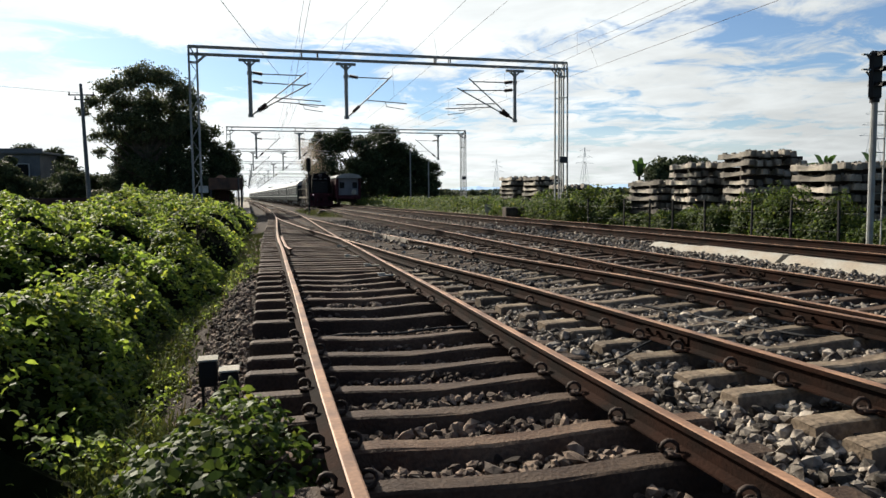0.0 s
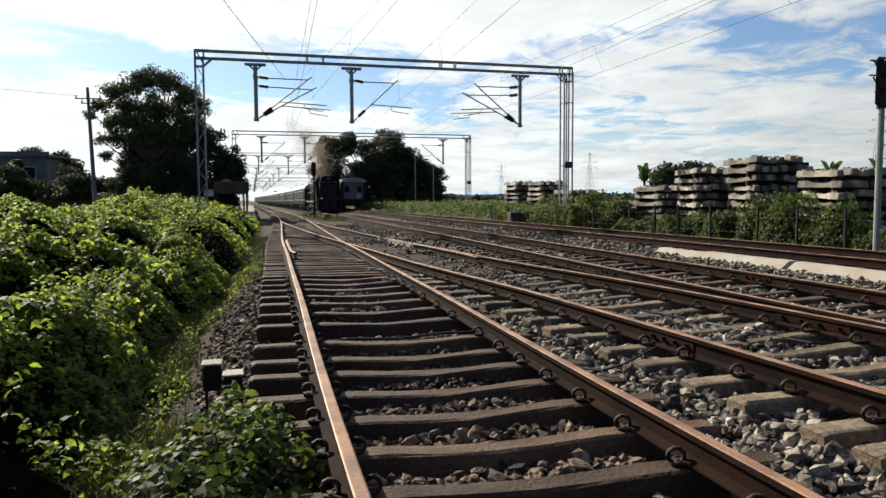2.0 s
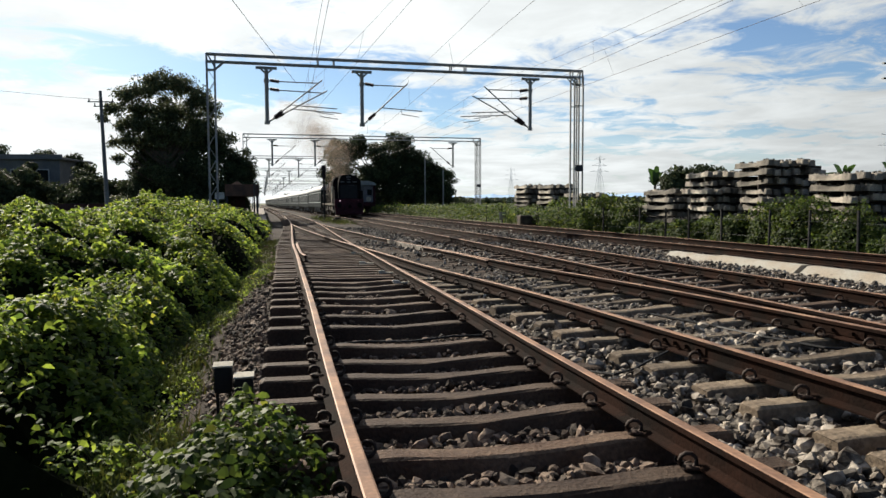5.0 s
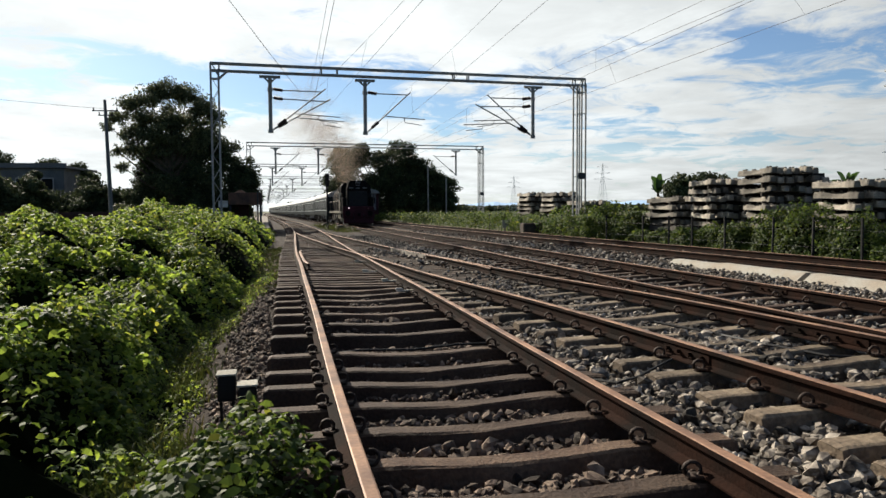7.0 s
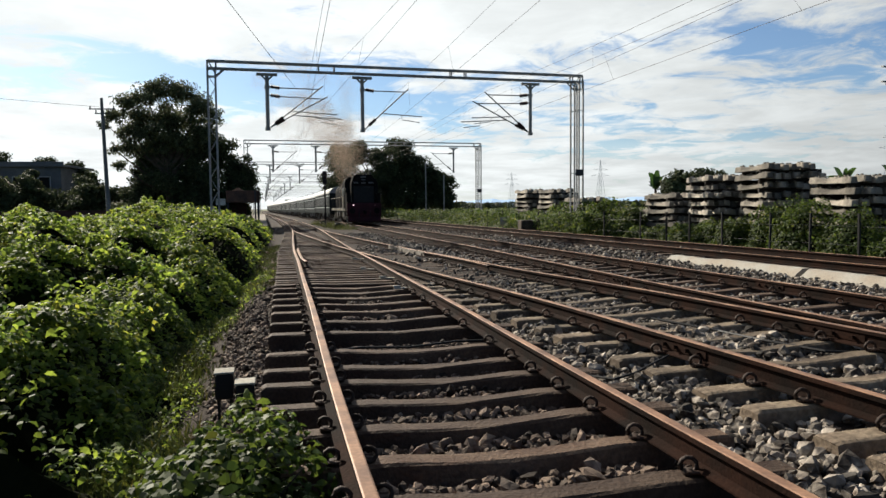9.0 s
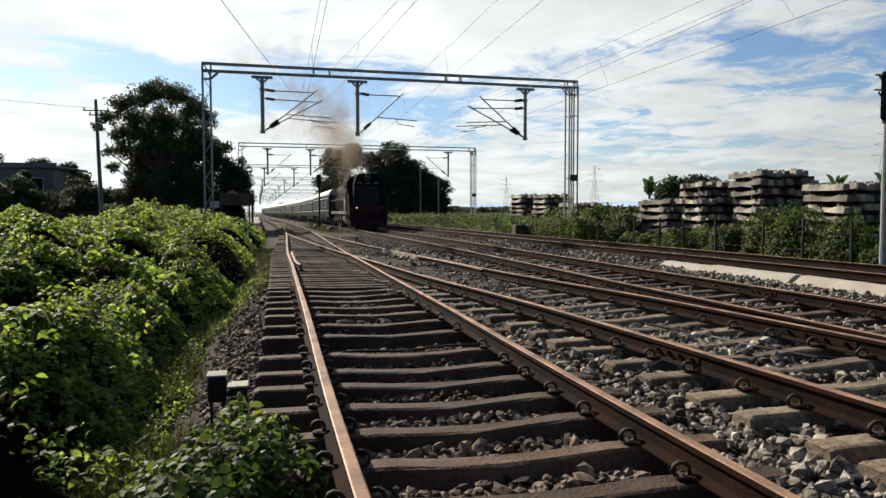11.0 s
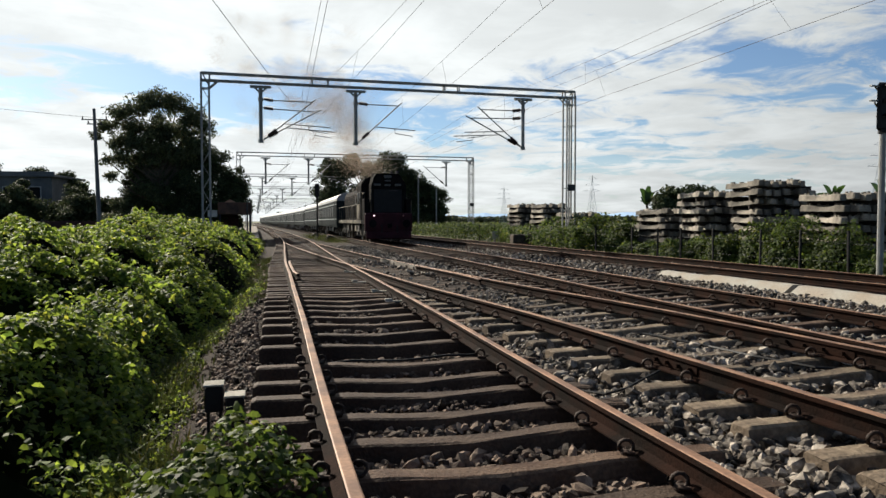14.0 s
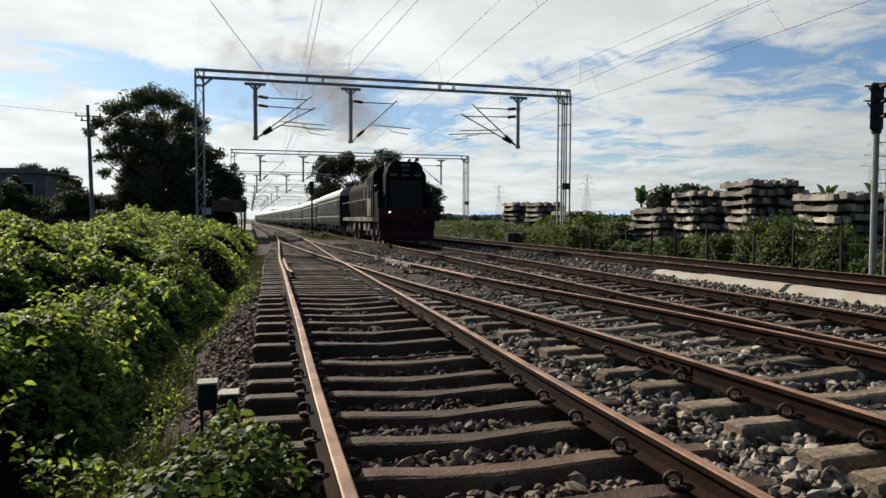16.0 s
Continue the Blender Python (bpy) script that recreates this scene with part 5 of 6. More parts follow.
def plants_right():
    spots = [(16.2, 14.4, .6, 1.3), (16.2, 16.4, 1.0, 1.5), (16.0, 18.0, 1.25, 1.5), (16.2, 19.5, 1.1, 1.3), (15.9, 21.0, .75, 1.1), (16.0, 22.4, .6, 1.2), (16.0, 24.0, .5, 1.2), (16.0, 25.8, .35, 1.2), (16.0, 27.6, .25, 1.2), (16.1, 29.5, .45, 1.2), (16.8, 32.5, 1.5, 1.6), (17.3, 30.6, 1.2, 1.3), (17.0, 35.2, 1.2, 1.6), (17.0, 38.0, 1.15, 1.8), (16.8, 41.0, .9, 1.7), (17.0, 44.0, .6, 1.8), (15.5, 12.4, .3, 1.2)]
    for i, (x, y, h, w) in enumerate(spots):
        bush("bush", (x, y, -.48), (w * .62, w * .85, h + .48), 4600, .075 + .0022 * y, SHRUB, "green leafy bush along the wire fence", group="bushes along the fence", seed=10 + i, core=.66)
    # dry stems and low weeds at the foot of the fence
    n = 4200
    x, y = rng.uniform(13.5, 15.2, n), rng.uniform(8, 34, n)
    grass("fence_weeds", np.stack([x, y, np.full(n, -.5)], 1), .34, "dark weeds at the foot of the fence", SHRUB)


def banana(at, h, seed, label):
    t = thing("banana_plant", label, "banana plant", pose(*at), "banana plants")
    r = random.Random(seed)
    bm = bmesh.new()
    tube(bm, [(0, 0, 0), (.05, 0, h * .5), (.03, .02, h * .72)], lambda u: .13 - .06 * u, 8)
    part("stem", bm, BARK, t)
    for i in range(8):
        a, up = r.uniform(0, math.tau), r.uniform(.35, 1.0)
        L = h * r.uniform(.30, .46)
        d = Vector((math.cos(a), math.sin(a), 0)) * (.42 if up > .8 else .95)
        if i == 0:
            d, up = Vector((.12, 0, 0)), 1.0
        bm = bmesh.new()
        prev = None
        for k in range(9):
            u = k / 8
            c = Vector((.03, .02, h * .7)) + d * (L * u * (1 - .35 * up)) + Vector((0, 0, L * (up * u - (1 - up * .55) * .7 * u * u)))
            side = Vector((-d.y, d.x, 0)).normalized() if d.length > .5 else Vector((.9, .4, 0)).normalized()
            w = .19 * L * math.sin(math.pi * min(1, u * .92 + .08)) ** .6 * (1 + .12 * r.uniform(-1, 1)) + .01
            ring = [bm.verts.new(c - side * w + Vector((0, 0, .25 * w))), bm.verts.new(c), bm.verts.new(c + side * w + Vector((0, 0, .25 * w)))]
            if prev:
                for j in range(2):
                    bm.faces.new((prev[j], prev[j + 1], ring[j + 1], ring[j]))
            prev = ring
        part("leaf", bm, BANANA, t)


plants_near()
plants_far()
crown_row()
plants_right()
for _x, _y, _h, _s in ((21.2, 35.0, 3.7, 1), (22.2, 22.9, 3.4, 2), (23.4, 21.8, 3.5, 3), (22.2, 28.8, 3.1, 4)):
    banana((_x, _y, -.5), _h, _s, "banana plant with broad upright green leaves")
tree("round leafy tree behind the stacked sleepers", (22.0, 32.3, -.5), [(-.7, 0, 3.0, .85), (.6, 0, 3.2, .8), (-1.5, 0, 2.7, .7), (0, .3, 2.1, 1.0), (1.3, 0, 2.3, .7), (-1.3, 0, 2.2, .8), (-2.0, 0, 1.7, .7)], 5600, .2, .12, 41)


# ---- sleeper stacks, fence, signals, kerb ----
def stack(at, layers, across, seed, label, crossed=False):
    """Layers of spare sleepers on timber chocks, each layer pushed a little askew."""
    r = random.Random(seed)
    t = thing("sleeper_stack", label, "sleeper stack", pose(*at), "stacks of spare sleepers")
    z = 0.0
    for k in range(layers):
        shift, turn = r.uniform(-.16, .16), r.uniform(-3.5, 3.5)
        m = across if k < layers - 1 else max(2, across - 1)
        top = crossed and k == layers - 1
        for i in range(8 if top else m):
            if r.random() < .06 and k > 2 and i:
                continue
            s = new("concrete_sleeper", r.choice(SPARES))
            s.parent = t
            if top:
                s.matrix_basis = pose(shift * .5 - .1 + r.uniform(-.12, .12), (i - 3.5) * .31, z + .215, r.uniform(-2, 2), r.uniform(-1.5, 1.5), turn + r.uniform(-3, 3))
            else:
                s.matrix_basis = pose((i - (across - 1) / 2) * .32 + r.uniform(-.05, .05) + shift, shift * 1.2 + r.uniform(-.12, .12), z + .215, r.uniform(-2, 2), r.uniform(-2.4, 2.4), 90 + turn + r.uniform(-4, 4))
        z += .205
        if k < layers - 1:
            h = r.choice((.10, .125, .15))
            for y in (-.82, .80):
                bm = bmesh.new()
                w = across * .16
                box(bm, -w, w, y + shift * .5 - .06, y + shift * .5 + .06, z - .03, z + h + .012, .008)
                part("chock", bm, CHOCK, t, "dark timber chock")
            z += h
    return t


CHOCK = material("dark_timber", (0.03, 0.022, 0.016), 0.95, 0, 0.4, 3.0, 0.3, 30)


def spare_mesh(seed):
    """A loose sleeper with a waist and notched ends."""
    r = random.Random(seed)
    bm = bmesh.new()
    st = [(-1.27, -.02, .09), (-1.22, 0, .108), (-.75, -.005, .108), (-.4, -.06, .085), (0, -.07, .08), (.4, -.06, .085), (.75, -.005, .108), (1.22, 0, .108), (1.27, -.02, .09)]
    rings = []
    for x, z, w in st:
        rings.append([bm.verts.new((x + r.uniform(-.01, .01), y + r.uniform(-.005, .005), zz)) for y, zz in ((-w - .022, -.21), (-w, z - .015), (-w + .02, z), (w - .02, z), (w, z - .015), (w + .022, -.21))])
    for a, b in zip(rings, rings[1:]):
        for i in range(6):
            bm.faces.new((a[i], a[(i + 1) % 6], b[(i + 1) % 6], b[i]))
    bm.faces.new(rings[0])
    bm.faces.new(rings[-1][::-1])
    for x in (-.98, -.78, .78, .98):
        box(bm, x - .03, x + .03, -.035, .035, -.01, .05)
    bmesh.ops.recalc_face_normals(bm, faces=bm.faces)
    return mesh_of(bm, "concrete_sleeper", SPARECON)


SPARECON = material("old_spare_concrete", (0.28, 0.25, 0.205), 0.9, 0, 0.5, 1.6, 0.5, 30, (0.06, 0.052, 0.042), rnd=0.6)
SPARES = [spare_mesh(i) for i in range(5)]
stack((18.6, 29.2, -.5), 7, 5, 1, "weathered pale concrete sleepers stacked behind the fence")
stack((18.8, 26.2, -.5, 0, 0, -14), 9, 5, 2, "tall stack of pale concrete sleepers behind the fence")
stack((19.2, 22.9, -.5, 0, 0, -16), 10, 7, 3, "tall wide stack of grey concrete sleepers in shade")
stack((19.5, 19.1, -.5, 0, 0, -14), 8, 8, 4, "long stack of grey concrete sleepers overgrown with bushes")
stack((20.8, 15.2, -.5, 0, 0, -10), 8, 8, 5, "long stack of grey concrete sleepers overgrown with bushes")
stack((18.6, 46.6, -.5), 9, 6, 6, "distant leaning stack of concrete sleepers")
stack((18.8, 42.8, -.5), 9, 6, 7, "distant leaning stack of concrete sleepers")
stack((18.9, 38.6, -.5), 7, 6, 8, "distant low stack of concrete sleepers")


def fence():
    t = thing("wire_fence", "wire fence on dark steel angle posts along the siding", "fence")
    ys = [8.6, 11.0, 13.0, 14.7, 16.4, 18.0, 20.25, 22.1, 23.6, 25.5, 28.6, 31, 33.6, 36.4, 39.4, 42.4, 45.6, 49]
    for i, y in enumerate(ys):
        bm = bmesh.new()
        box(bm, -.026, .026, -.008, .008, 0, 1.42)
        box(bm, -.026, -.014, -.008, .05, 0, 1.42)
        p = part("post", bm, BLACK, t, "black steel angle post")
        p.matrix_basis = pose(14.8, y, -.48, .6 * math.sin(i * 2.1), 1.2 * math.sin(i * 1.7), 20 * math.sin(i))
    for z in (.1, .6):
        bm = bmesh.new()
        tube(bm, [(14.8, y, z + .02 * math.sin(y * 1.3)) for y in ys], .003, 4)
        part("wire", bm, DARKSTEEL, t)


def kerbs():
    """Precast pale slabs lying tilted between the main track and the siding."""
    for i, (y0, y1) in enumerate(((4.2, 7.6), (7.64, 10.88), (11.04, 13.6), (13.65, 15.5))):
        x0 = 9.82 + .03 * i
        bm = bmesh.new()
        prof = [(-.30, -.32), (-.27, -.15), (-.07, .0), (.10, .005), (.13, -.32)]
        z = -.02 - .03 * (i == 3)
        sweep(bm, prof, [(x0, y0, z), (x0 + .01, (y0 + y1) / 2, z - .008), (x0 + .02, y1, z)])
        bmesh.ops.recalc_face_normals(bm, faces=bm.faces)
        k = part("concrete_kerb", bm, KERB)
        tagged(k, "pale whitewashed concrete kerb slab beside the ballast", "kerb", "kerb slabs between tracks")


KERB = material("whitewashed_concrete", (0.29, 0.275, 0.235), 0.9, 0, 0.3, 2.0, 0.3, 40, (0.26, 0.22, 0.17))


def signal(at, h, label, paint=None):
    t = thing("signal_post", label, "railway signal", pose(*at))
    bm = bmesh.new()
    tube(bm, [(0, 0, 0), (0, 0, h - .9)], .075, 10)
    box(bm, -.2, .2, -.2, .2, -.1, .25, .03)
    part("post", bm, paint or GALV, t, "black painted post" if paint else "grey painted tubular post")
    bm = bmesh.new()
    tube(bm, [(0, 0, h - 1.0), (0, 0, h - .9)], .11, 10)
    box(bm, -.20, .20, -.07, .07, h - .95, h + .22, .09)
    head = part("signal_head", bm, BLACK, t, "black signal head with rounded corners")
    for z in (.08, -.28, -.64):
        bm = bmesh.new()
        for k in range(7):
            a0, a1 = math.pi * k / 7, math.pi * (k + 1) / 7
            vs = [bm.verts.new((.11 * math.cos(a), yy, h + z + .11 * math.sin(a))) for a, yy in ((a0, -.07), (a1, -.07), (a1, -.30), (a0, -.30))]
            bm.faces.new(vs)
        bmesh.ops.solidify(bm, geom=bm.faces[:], thickness=.008)
        part("lamp_hood", bm, BLACK, head)
    bm = bmesh.new()
    for z in (.05, -.35):
        beam(bm, (-.19, .09, h + z + .1), (.12, .09, h + z - .25), .03)
        beam(bm, (.19, .09, h + z + .1), (-.12, .09, h + z - .25), .03)
    part("bracket", bm, paint or GALV, t)
    bm = bmesh.new()
    for k in range(9):
        z = h - 1.2 - k * .33
        if z > .4:
            beam(bm, (.08, .05, z), (.40, .05, z), .022)
    beam(bm, (.40, .05, .3), (.40, .05, h - .9), .03)
    part("ladder", bm, paint or GALV, t)
    for z in (.1, -.25):
        bm = bmesh.new()
        box(bm, -.42, -.2, -.05, .02, h + z, h + z + .03)
        part("arm", bm, GALV, t)
    return t


def point_box():
    """Two small black cases with pale lids on legs beside the sleepers."""
    for x, y, z, w in ((-.33, 5.62, -.05, .135), (-.17, 5.42, -.095, .135)):
        t = thing("track_box", "small black trackside box with a pale lid on thin legs", "junction box", pose(x, y, -.62), "trackside boxes")
        bm = bmesh.new()
        box(bm, -w / 2, w / 2, -.08, .08, .62 + z - .22, .62 + z - .02, .012)
        part("case", bm, BLACK, t)
        # pale lid colour paints in the sunlit top of the box
        bm = bmesh.new()
        box(bm, -w / 2 - .008, w / 2 + .008, -.09, .09, .62 + z - .018, .62 + z - .004, .004)
        part("lid", bm, PALECON, t, "pale lid, sunlight painted into its colour")
        for sx in (-1, 1):
            bm = bmesh.new()
            beam(bm, (sx * .045, 0, -.1), (sx * .045, 0, .62 + z - .2), .022)
            part("leg", bm, BLACK, t)


def point_rods():
    t = thing("cable", "black cable lying loose over the sleepers and ballast", "cable")
    bm = bmesh.new()
    pts = [(4.15, 6.9, -.06), (4.5, 6.2, -.10), (4.55, 5.6, -.09), (4.75, 5.05, -.10), (5.1, 4.72, -.08), (5.35, 4.78, -.05)]
    tube(bm, pts, .014, 6)
    part("core", bm, BLACK, t)
    t = thing("cable", "thin black cable looped across the ballast between rails", "cable")
    bm = bmesh.new()
    tube(bm, [(2.35, 5.2, -.16), (2.55, 4.75, -.12), (2.75, 4.8, -.10), (2.95, 4.95, -.09), (3.2, 5.05, -.04)], .010, 6)
    part("core", bm, BLACK, t)
    t = thing("cable", "black cable crossing between the near rails", "cable")
    bm = bmesh.new()
    tube(bm, [(.55, 6.88, -.22), (.9, 6.92, -.20), (1.4, 6.84, -.21), (1.9, 6.95, -.20), (2.2, 6.9, -.2)], .013, 6)
    part("core", bm, BLACK, t)
    # point machines in the distance
    for x, y in ((5.7, 69.0), (5.9, 57.5)):
        t = thing("point_machine", "low dark point machine beside the track", "point machine", pose(x, y, -.47))
        bm = bmesh.new()
        box(bm, -.42, .42, -.28, .28, 0, .34, .05)
        box(bm, -.25, .25, -.2, .2, .34, .46, .04)
        part("case", bm, BLACK, t)
        bm = bmesh.new()
        tube(bm, [(-.4, 0, .14), (-1.2, 0, .14)], .03, 6)
        part("rod", bm, DARKSTEEL, t)


def pylon(at, h, label):
    t = thing("power_pylon", label, "pylon", pose(*at), "distant power pylons")
    bm = bmesh.new()
    w = h * .10
    r = h * .0035
    for sx in (-1, 1):
        for sy in (-1, 1):
            beam(bm, (sx * w, sy * w, 0), (sx * w * .22, sy * w * .22, h * .72), r)
            beam(bm, (sx * w * .22, sy * w * .22, h * .72), (0, 0, h), r)
    n = 7
    for i in range(n):
        a, b = i / n, (i + 1) / n
        wa, wb = w * (1 - .78 * a), w * (1 - .78 * b)
        for sy in (-1, 1):
            beam(bm, (-wa, sy * wa, h * .72 * a), (wb, sy * wb, h * .72 * b), r * .7)
            beam(bm, (wa, sy * wa, h * .72 * a), (-wb, sy * wb, h * .72 * b), r * .7)
    part("tower", bm, HAZY, t)
    for z in (.68, .8, .92):
        bm = bmesh.new()
        L = h * (.20 if z < .7 else .16 if z < .85 else .12)
        beam(bm, (-L, 0, h * z), (L, 0, h * z), r * 1.2)
        beam(bm, (-L, 0, h * z), (0, 0, h * (z + .05)), r * .8)
        beam(bm, (L, 0, h * z), (0, 0, h * (z + .05)), r * .8)
        part("crossarm", bm, HAZY, t)


# distance haze is put into the pylons' pale colour
HAZY = material("haze_pale_steel", (0.42, 0.45, 0.48), 0.8, 0, 0.1, 1, 0, 10)
fence()
kerbs()
signal((14.62, 13.62, -.45), 4.75, "tall grey colour-light signal with a black head beside the fence")
signal((5.36, 63.4, -.48), 4.8, "short dark signal between the tracks in the distance", BLACK)
point_box()
point_rods()
pylon((130, 255, -.5), 20, "faint lattice power pylon in the distance")
pylon((120, 330, -.5), 19, "faint lattice power pylon in the distance")
pylon((163, 152, -.5), 24, "faint lattice power pylon in the distance")


# ---- far side: house, shelter, platform, pole ----
WALLGREY = material("grey_plaster", (0.085, 0.09, 0.10), 0.9, 0, 0.4, 0.6, 0.2, 10, (0.13, 0.135, 0.14))
ORANGE = material("orange_brown_roof", (0.11, 0.052, 0.030), 0.8, 0, 0.4, 1.0, 0.3, 12, (0.040, 0.022, 0.014))
BRICKRED = material("dark_red_wall", (0.05, 0.018, 0.014), 0.9, 0, 0.4, 1.0, 0.3, 12)


def house():
    t = thing("house", "grey two-storey plastered house behind trees", "house", pose(-26.4, 84, -.7, 0, 0, -8))
    bm = bmesh.new()
    box(bm, -5.5, 5.5, 0, 8, 0, 6.6, .04)
    part("wall", bm, WALLGREY, t, "grey plaster walls")
    bm = bmesh.new()
    box(bm, -5.9, 5.9, -.4, 8.4, 6.6, 6.85, .03)
    box(bm, -5.9, 5.9, -.36, -.2, 6.85, 7.15)
    part("roof", bm, WALLGREY, t, "flat roof with a low parapet")
    bm = bmesh.new()
    box(bm, -5.8, 5.8, -1.2, 0, 3.2, 3.4, .02)
    part("balcony", bm, WALLGREY, t)
    for z in (1.0, 4.2):
        for x in (-4.2, -1.6, 1.2, 3.8):
            bm = bmesh.new()
            box(bm, x - .65, x + .65, -.06, -.012, z, z + 1.4, .01)
            w = part("window", bm, WHITEFRAME, t, "pale window frame")
            bm = bmesh.new()
            box(bm, x - .55, x + .55, -.075, -.062, z + .1, z + 1.3)
            part("pane", bm, GLASS, w)
    bm = bmesh.new()
    box(bm, -9, 9, -6.2, -6, 0, 1.9, .02)
    tagged(part("boundary_wall", bm, BRICKRED), "dark red-brown boundary wall before the house", "wall").matrix_basis = pose(-19, 72, -.7)


WHITEFRAME = material("pale_window_paint", (0.36, 0.36, 0.35), 0.6, 0, 0.2, 2, 0, 20)
house()


TILE = material("orange_roof_tile", (0.16, 0.075, 0.035), 0.8, 0, 0.4, 1.0, 0.3, 12)


def shelter():
    t = thing("station_shelter", "small station shelter with a low brown roof and deep fascia", "shelter", pose(-1.75, 66, -.3))
    bm = bmesh.new()
    box(bm, -1.45, 1.45, -.9, 3.2, 2.10, 3.15, .03)
    part("roof", bm, ORANGE, t, "brown roof box with a deep fascia")
    bm = bmesh.new()
    a = [bm.verts.new(p) for p in ((-.95, -.5, 3.15), (.1, -.5, 3.15), (.1, 1.5, 3.15), (-.95, 1.5, 3.15))]
    b = [bm.verts.new((-.5, .2, 3.45)), bm.verts.new((-.35, .9, 3.45))]
    bm.faces.new((a[0], a[1], b[0]))
    bm.faces.new((a[1], a[2], b[1], b[0]))
    bm.faces.new((a[2], a[3], b[1]))
    bm.faces.new((a[3], a[0], b[0], b[1]))
    part("hip", bm, TILE, t, "small orange tiled hip on the roof")
    bm = bmesh.new()
    v = [bm.verts.new(p) for p in ((1.45, -.8, 2.75), (2.05, -.8, 2.25), (2.05, 3, 2.25), (1.45, 3, 2.75))]
    bm.faces.new(v)
    bmesh.ops.solidify(bm, geom=bm.faces[:], thickness=.12)
    part("awning", bm, ORANGE, t, "brown side awning")
    bm = bmesh.new()
    box(bm, -1.3, .2, 2.6, 3.0, .4, 2.1, .02)
    part("wall", bm, BRICKRED, t, "dark walls in shade")
    for x in (-1.3, 1.3):
        for y in (-.7, 3.0):
            bm = bmesh.new()
            box(bm, x - .08, x + .08, y - .08, y + .08, .4, 2.12)
            part("post", bm, DARKSTEEL, t)
    bm = bmesh.new()
    box(bm, -2.3, -1.5, -.95, -.88, 1.85, 2.45, .01)
    part("board", bm, PALECON, t, "pale notice board")
    bm = bmesh.new()
    box(bm, -4.5, .25, 47, 150, -.8, .12, .03)
    tagged(part("platform", bm, CONCRETE), "low pale concrete station platform along the track", "platform", kind="structure")
    bm = bmesh.new()
    tube(bm, [(0, 0, -.6), (0, 0, 2.6)], .06, 8)
    box(bm, -.3, .3, -.3, .3, -.1, .25, .05)
    ob = thing("platform_post", "thin dark post at the platform end", "post", pose(-.6, 57, .12))
    part("pole", bm, DARKSTEEL, ob)


shelter()


def utility_pole():
    t = thing("utility_pole", "leaning grey concrete utility pole with crossarms", "utility pole", pose(-11.85, 60.4, -.7, 0, -1.4, 0))
    bm = bmesh.new()
    tube(bm, [(0, 0, 0), (0, 0, 10.7)], lambda u: .19 - .08 * u, 8)
    part("pole", bm, WALLGREY, t)
    for z, L in ((9.85, .95), (9.5, .55)):
        bm = bmesh.new()
        beam(bm, (-L, 0, z), (L, 0, z), .08)
        arm = part("crossarm", bm, DARKSTEEL, t)
        for x in (-L + .1, 0, L - .1):
            bm = bmesh.new()
            tube(bm, [(x, 0, z + .04), (x, 0, z + .25)], .05, 6)
            part("insulator", bm, INSUL, arm)
    single_wire((-12.0, 60.4, 9.3), (-44, 10, 9.3), 1.2, "thin power wire running from the utility pole", .012)
    single_wire((-11.6, 60.4, 9.3), (-9, 140, 9.3), 1.2, "thin power wire running from the utility pole", .012)


utility_pole()
single_wire((-5.2, -4, 7.4), (1.75, 35.6, 7.05), .15, "slack anchor wire crossing above the tracks", .012)


def sign_posts():
    t = thing("sign_post", "small pale square sign on a short post by the weeds", "sign", pose(14.5, 41.5, -.5))
    bm = bmesh.new()
    beam(bm, (0, 0, 0), (0, 0, .7), .06)
    part("post", bm, DARKSTEEL, t)
    bm = bmesh.new()
    box(bm, -.2, .2, -.05, -.02, .55, 1.05, .01)
    part("board", bm, PALECON, t)
    t = thing("concrete_block", "weathered grey concrete marker block beside the siding", "block", pose(14.3, 36.6, -.5))
    bm = bmesh.new()
    box(bm, -.55, .55, -.3, .3, 0, .95, .05)
    part("body", bm, BARK, t)
    for x, y, z in ((24.5, 95, 6.2), (22.6, 98, 8.0)):
        t = thing("lamp_post", "slender grey post in front of the dark tree", "post", pose(x, y, -.5))
        bm = bmesh.new()
        tube(bm, [(0, 0, 0), (0, 0, z)], .09, 6)
        part("pole", bm, GALV, t)


sign_posts()


def mountains():
    bm = bmesh.new()
    prev = None
    for i in range(61):
        a = radians(9 + i * .45)
        d = 4200
        z = 22 + 50 * (0.5 + .5 * noise.noise((i * .16, 2.0, 0))) + 10 * noise.noise((i * .45, 5.0, 0))
        ring = [bm.verts.new((d * math.sin(a), d * math.cos(a), -10)), bm.verts.new((d * math.sin(a) * 1.03, d * math.cos(a) * 1.03, max(z, 12)))]
        if prev:
            bm.faces.new((prev[0], ring[0], ring[1], prev[1]))
        prev = ring
    # distance haze is painted in as a pale blue glow of the hills
    m = bpy.data.materials.new("haze_glow_hills")
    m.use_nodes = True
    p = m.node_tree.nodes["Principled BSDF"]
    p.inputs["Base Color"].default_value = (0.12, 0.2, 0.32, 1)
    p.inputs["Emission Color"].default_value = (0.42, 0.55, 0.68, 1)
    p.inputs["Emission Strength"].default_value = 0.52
    tagged(part("backdrop_hills", bm, m), "blue hills on the far horizon, haze painted in as glow", "hills", kind="structure")


mountains()


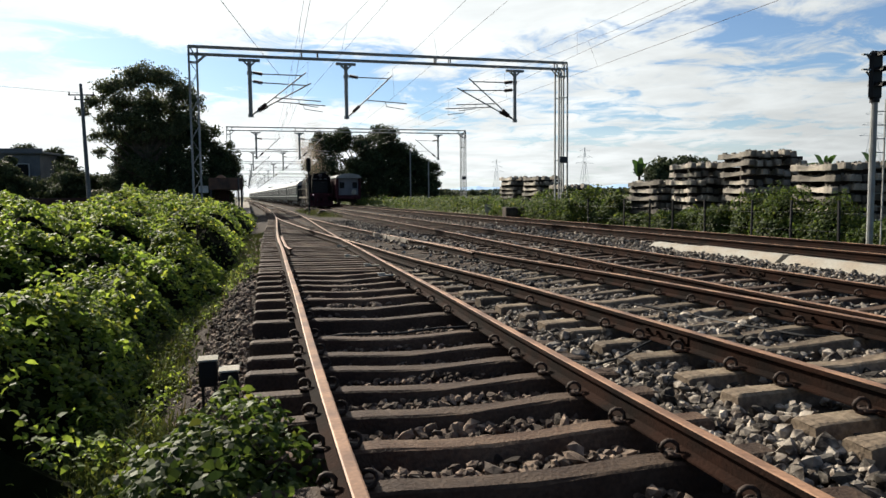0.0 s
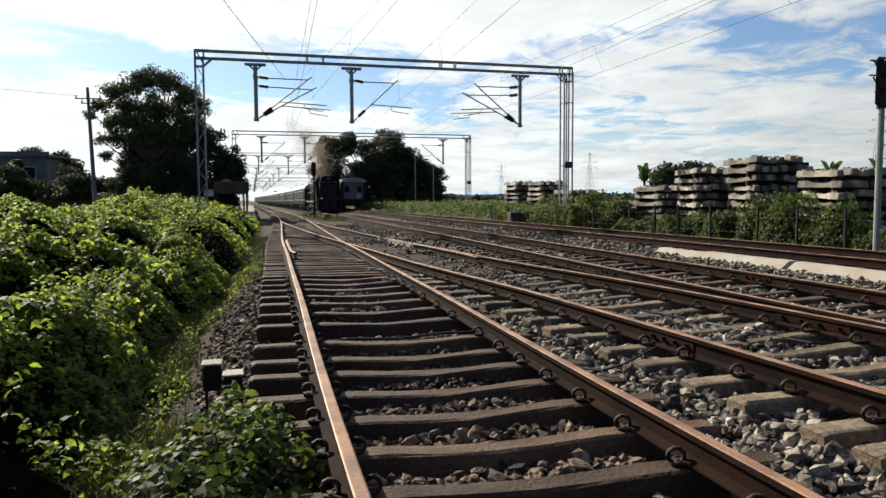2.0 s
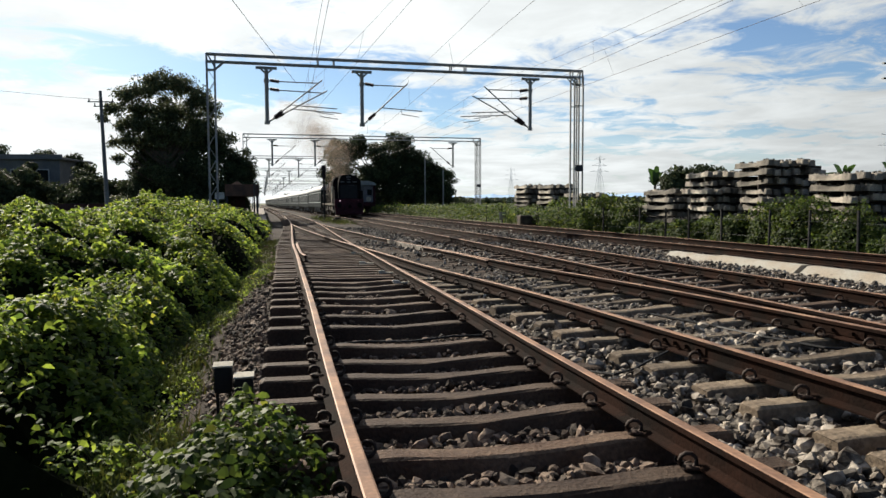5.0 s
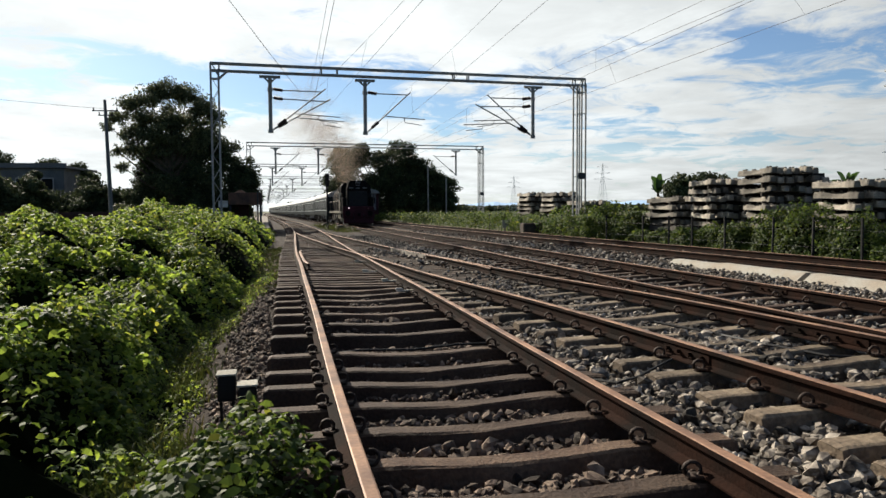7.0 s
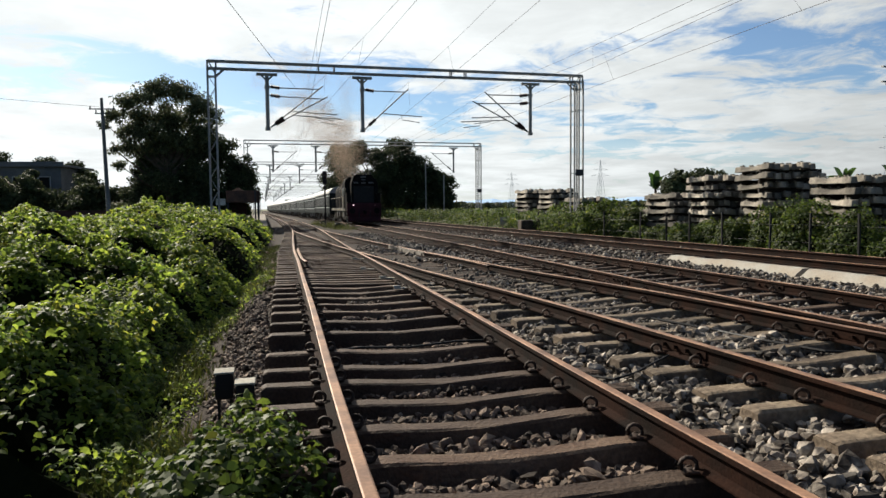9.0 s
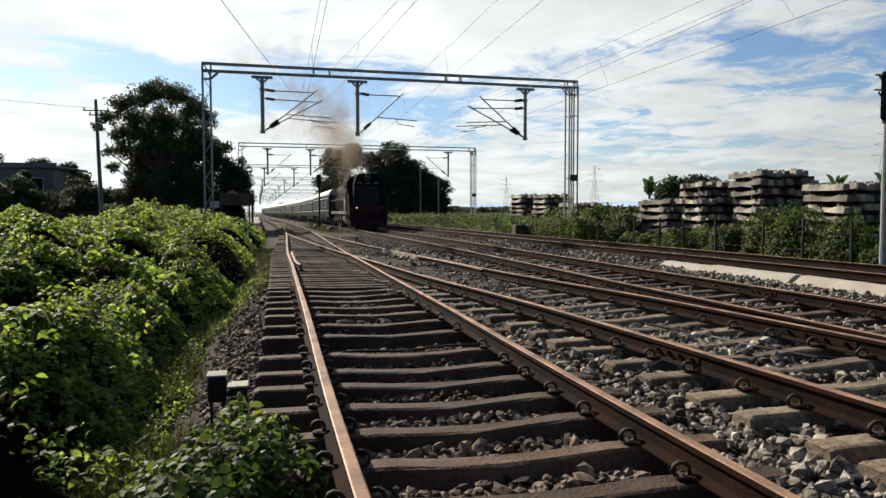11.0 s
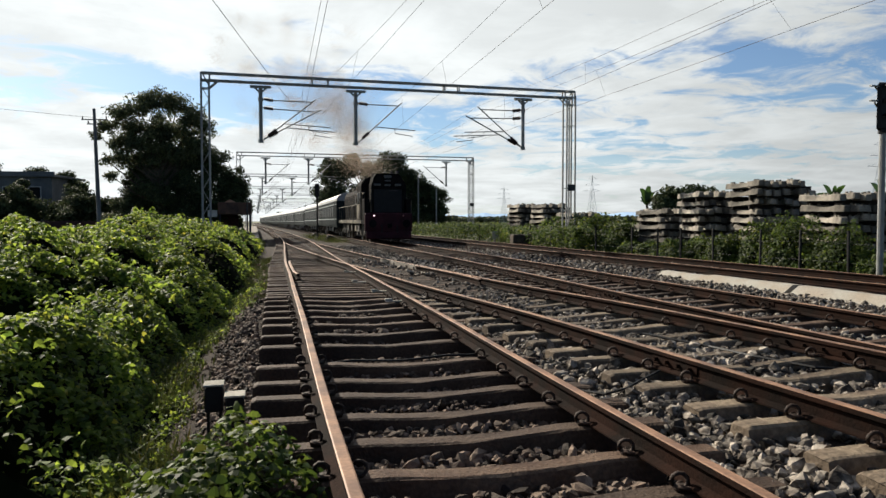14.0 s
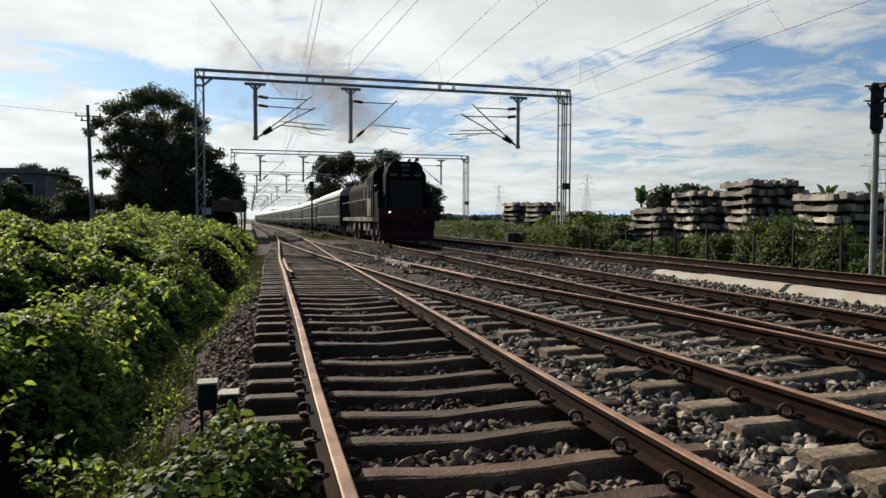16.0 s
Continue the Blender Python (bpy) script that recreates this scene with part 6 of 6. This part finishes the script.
# ---- exhaust smoke ----
# seconds, and metres along the track at which the front of the engine stands
TRAVEL = [(0, 84.3), (0.5, 83.6), (1, 82.6), (1.5, 81.3), (2, 79.9), (2.5, 78.1), (3, 76.2), (3.5, 74.2), (4, 72.3), (5.2, 68.8), (6.5, 65.1), (7, 63.8), (7.5, 62.3), (8, 60.8), (8.5, 59.4), (9, 57.7), (10.2, 53.9), (11.5, 49.7), (12, 48.1), (12.5, 46.4), (13, 44.6), (13.5, 42.8), (14, 41.0), (14.5, 39.2), (15, 37.4), (15.5, 35.5), (16, 33.8)]
SMOKE = leaf_material("brown_grey_soot", (0.22, 0.185, 0.14), (0.33, 0.275, 0.205), 0.5, 0.9)


def puff_mesh(k, n, sx, sz):
    """A loose cloud of soot specks."""
    c = rng.normal(size=(n, 3)) * np.array([sx, sx, sz])
    t = unit(rng.normal(size=(n, 3)))
    b = unit(np.cross(t, rng.normal(size=(n, 3))))
    s = rng.uniform(.0035, .0085, (n, 1))
    return soup("smoke_puff", np.stack([c + t * s, c - t * s * .5 + b * s * .9, c - t * s * .5 - b * s * .9], 1), [(0, 1, 2)], SMOKE)


def front_at(t):
    """Where the front of the engine stands at t, also before the start."""
    if t <= 0:
        return TRAVEL[0][1]
    for (t0, v0), (t1, v1) in zip(TRAVEL, TRAVEL[1:]):
        if t <= t1:
            return v0 + (v1 - v0) * (t - t0) / (t1 - t0)
    return TRAVEL[-1][1]


STACK_BACK = 7.8


def smoke_rows(born, climb, drift, side, swirl, stray):
    """Rides inside the engine hood until it is born, then rises, slows and drifts aside."""
    rows = []
    for t in SMOKE_TIMES:
        age = t - born
        v = front_at(min(t, born)) + STACK_BACK
        if age <= 0:
            p = (CX(v), v, 2.75)
        else:
            up = 1.12 * climb * (1 - math.exp(-age * .55)) / .55 + (.8 + stray[2]) * age
            p = (CX(v) + (drift + stray[0]) * age + side * (1 - math.exp(-age * 1.1)), v + 1.6 * math.sin(swirl) * (1 - math.exp(-age * .8)) + stray[1] * age, 2.75 + 1.1 * min(age / .3, 1) + up)
        rows.append((t, pose(*p, 0, 0, max(-80, min(80, 9 * max(age, 0) * math.sin(swirl * 3))))))
    return rows


SMOKE_TIMES = [0, .5, 1, 1.5, 2, 2.5, 3, 3.5, 4, 4.6, 5.2, 5.8, 6.5, 7, 7.5, 8, 8.5, 9, 9.6, 10.2, 10.8, 11.5, 12, 12.5, 13, 13.5, 14, 14.5, 15, 15.5, 16]


def smoke():
    r = random.Random(12)
    meshes = [puff_mesh(i, 14000, .60, .58) for i in range(4)]
    out = []
    for i in range(172):
        born = -3.2 + i * .1 + r.uniform(-.08, .08)
        dense = .5 < born < 10.5 or (born < 13.6 and i % 2)
        if not dense and i % 3:
            continue
        if born > 14:
            continue
        ob = new("smoke_puff", r.choice(meshes))
        tagged(ob, "drifting puff of brown-grey diesel exhaust smoke", "smoke", "smoke puffs over the engine")
        out.append((ob, smoke_rows(born, r.uniform(1.0, 1.9), -(.03 + .46 * max(0, 1 - max(born, 0) / 5.5)) * r.uniform(.5, 1.3), r.uniform(-1.7, 1.2), r.uniform(0, 6.2), (r.gauss(0, .16), r.gauss(0, .3), r.gauss(0, .26)))))
    return out


SMOKE_PUFFS = smoke()


# ---- what moves ----
def motions():
    for ob, back in TRAIN:
        long = 17.0 if back == 0 else 22.2
        rows = []
        for t, v in TRAVEL:
            y = v + back
            rows.append((t, pose(CX(y), y, CZ + za(y), 0, 0, -math.degrees(math.atan2(CX(y + long) - CX(y), long)))))
        walk(ob, rows)
    for ob, rows in SMOKE_PUFFS:
        walk(ob, rows)


motions()
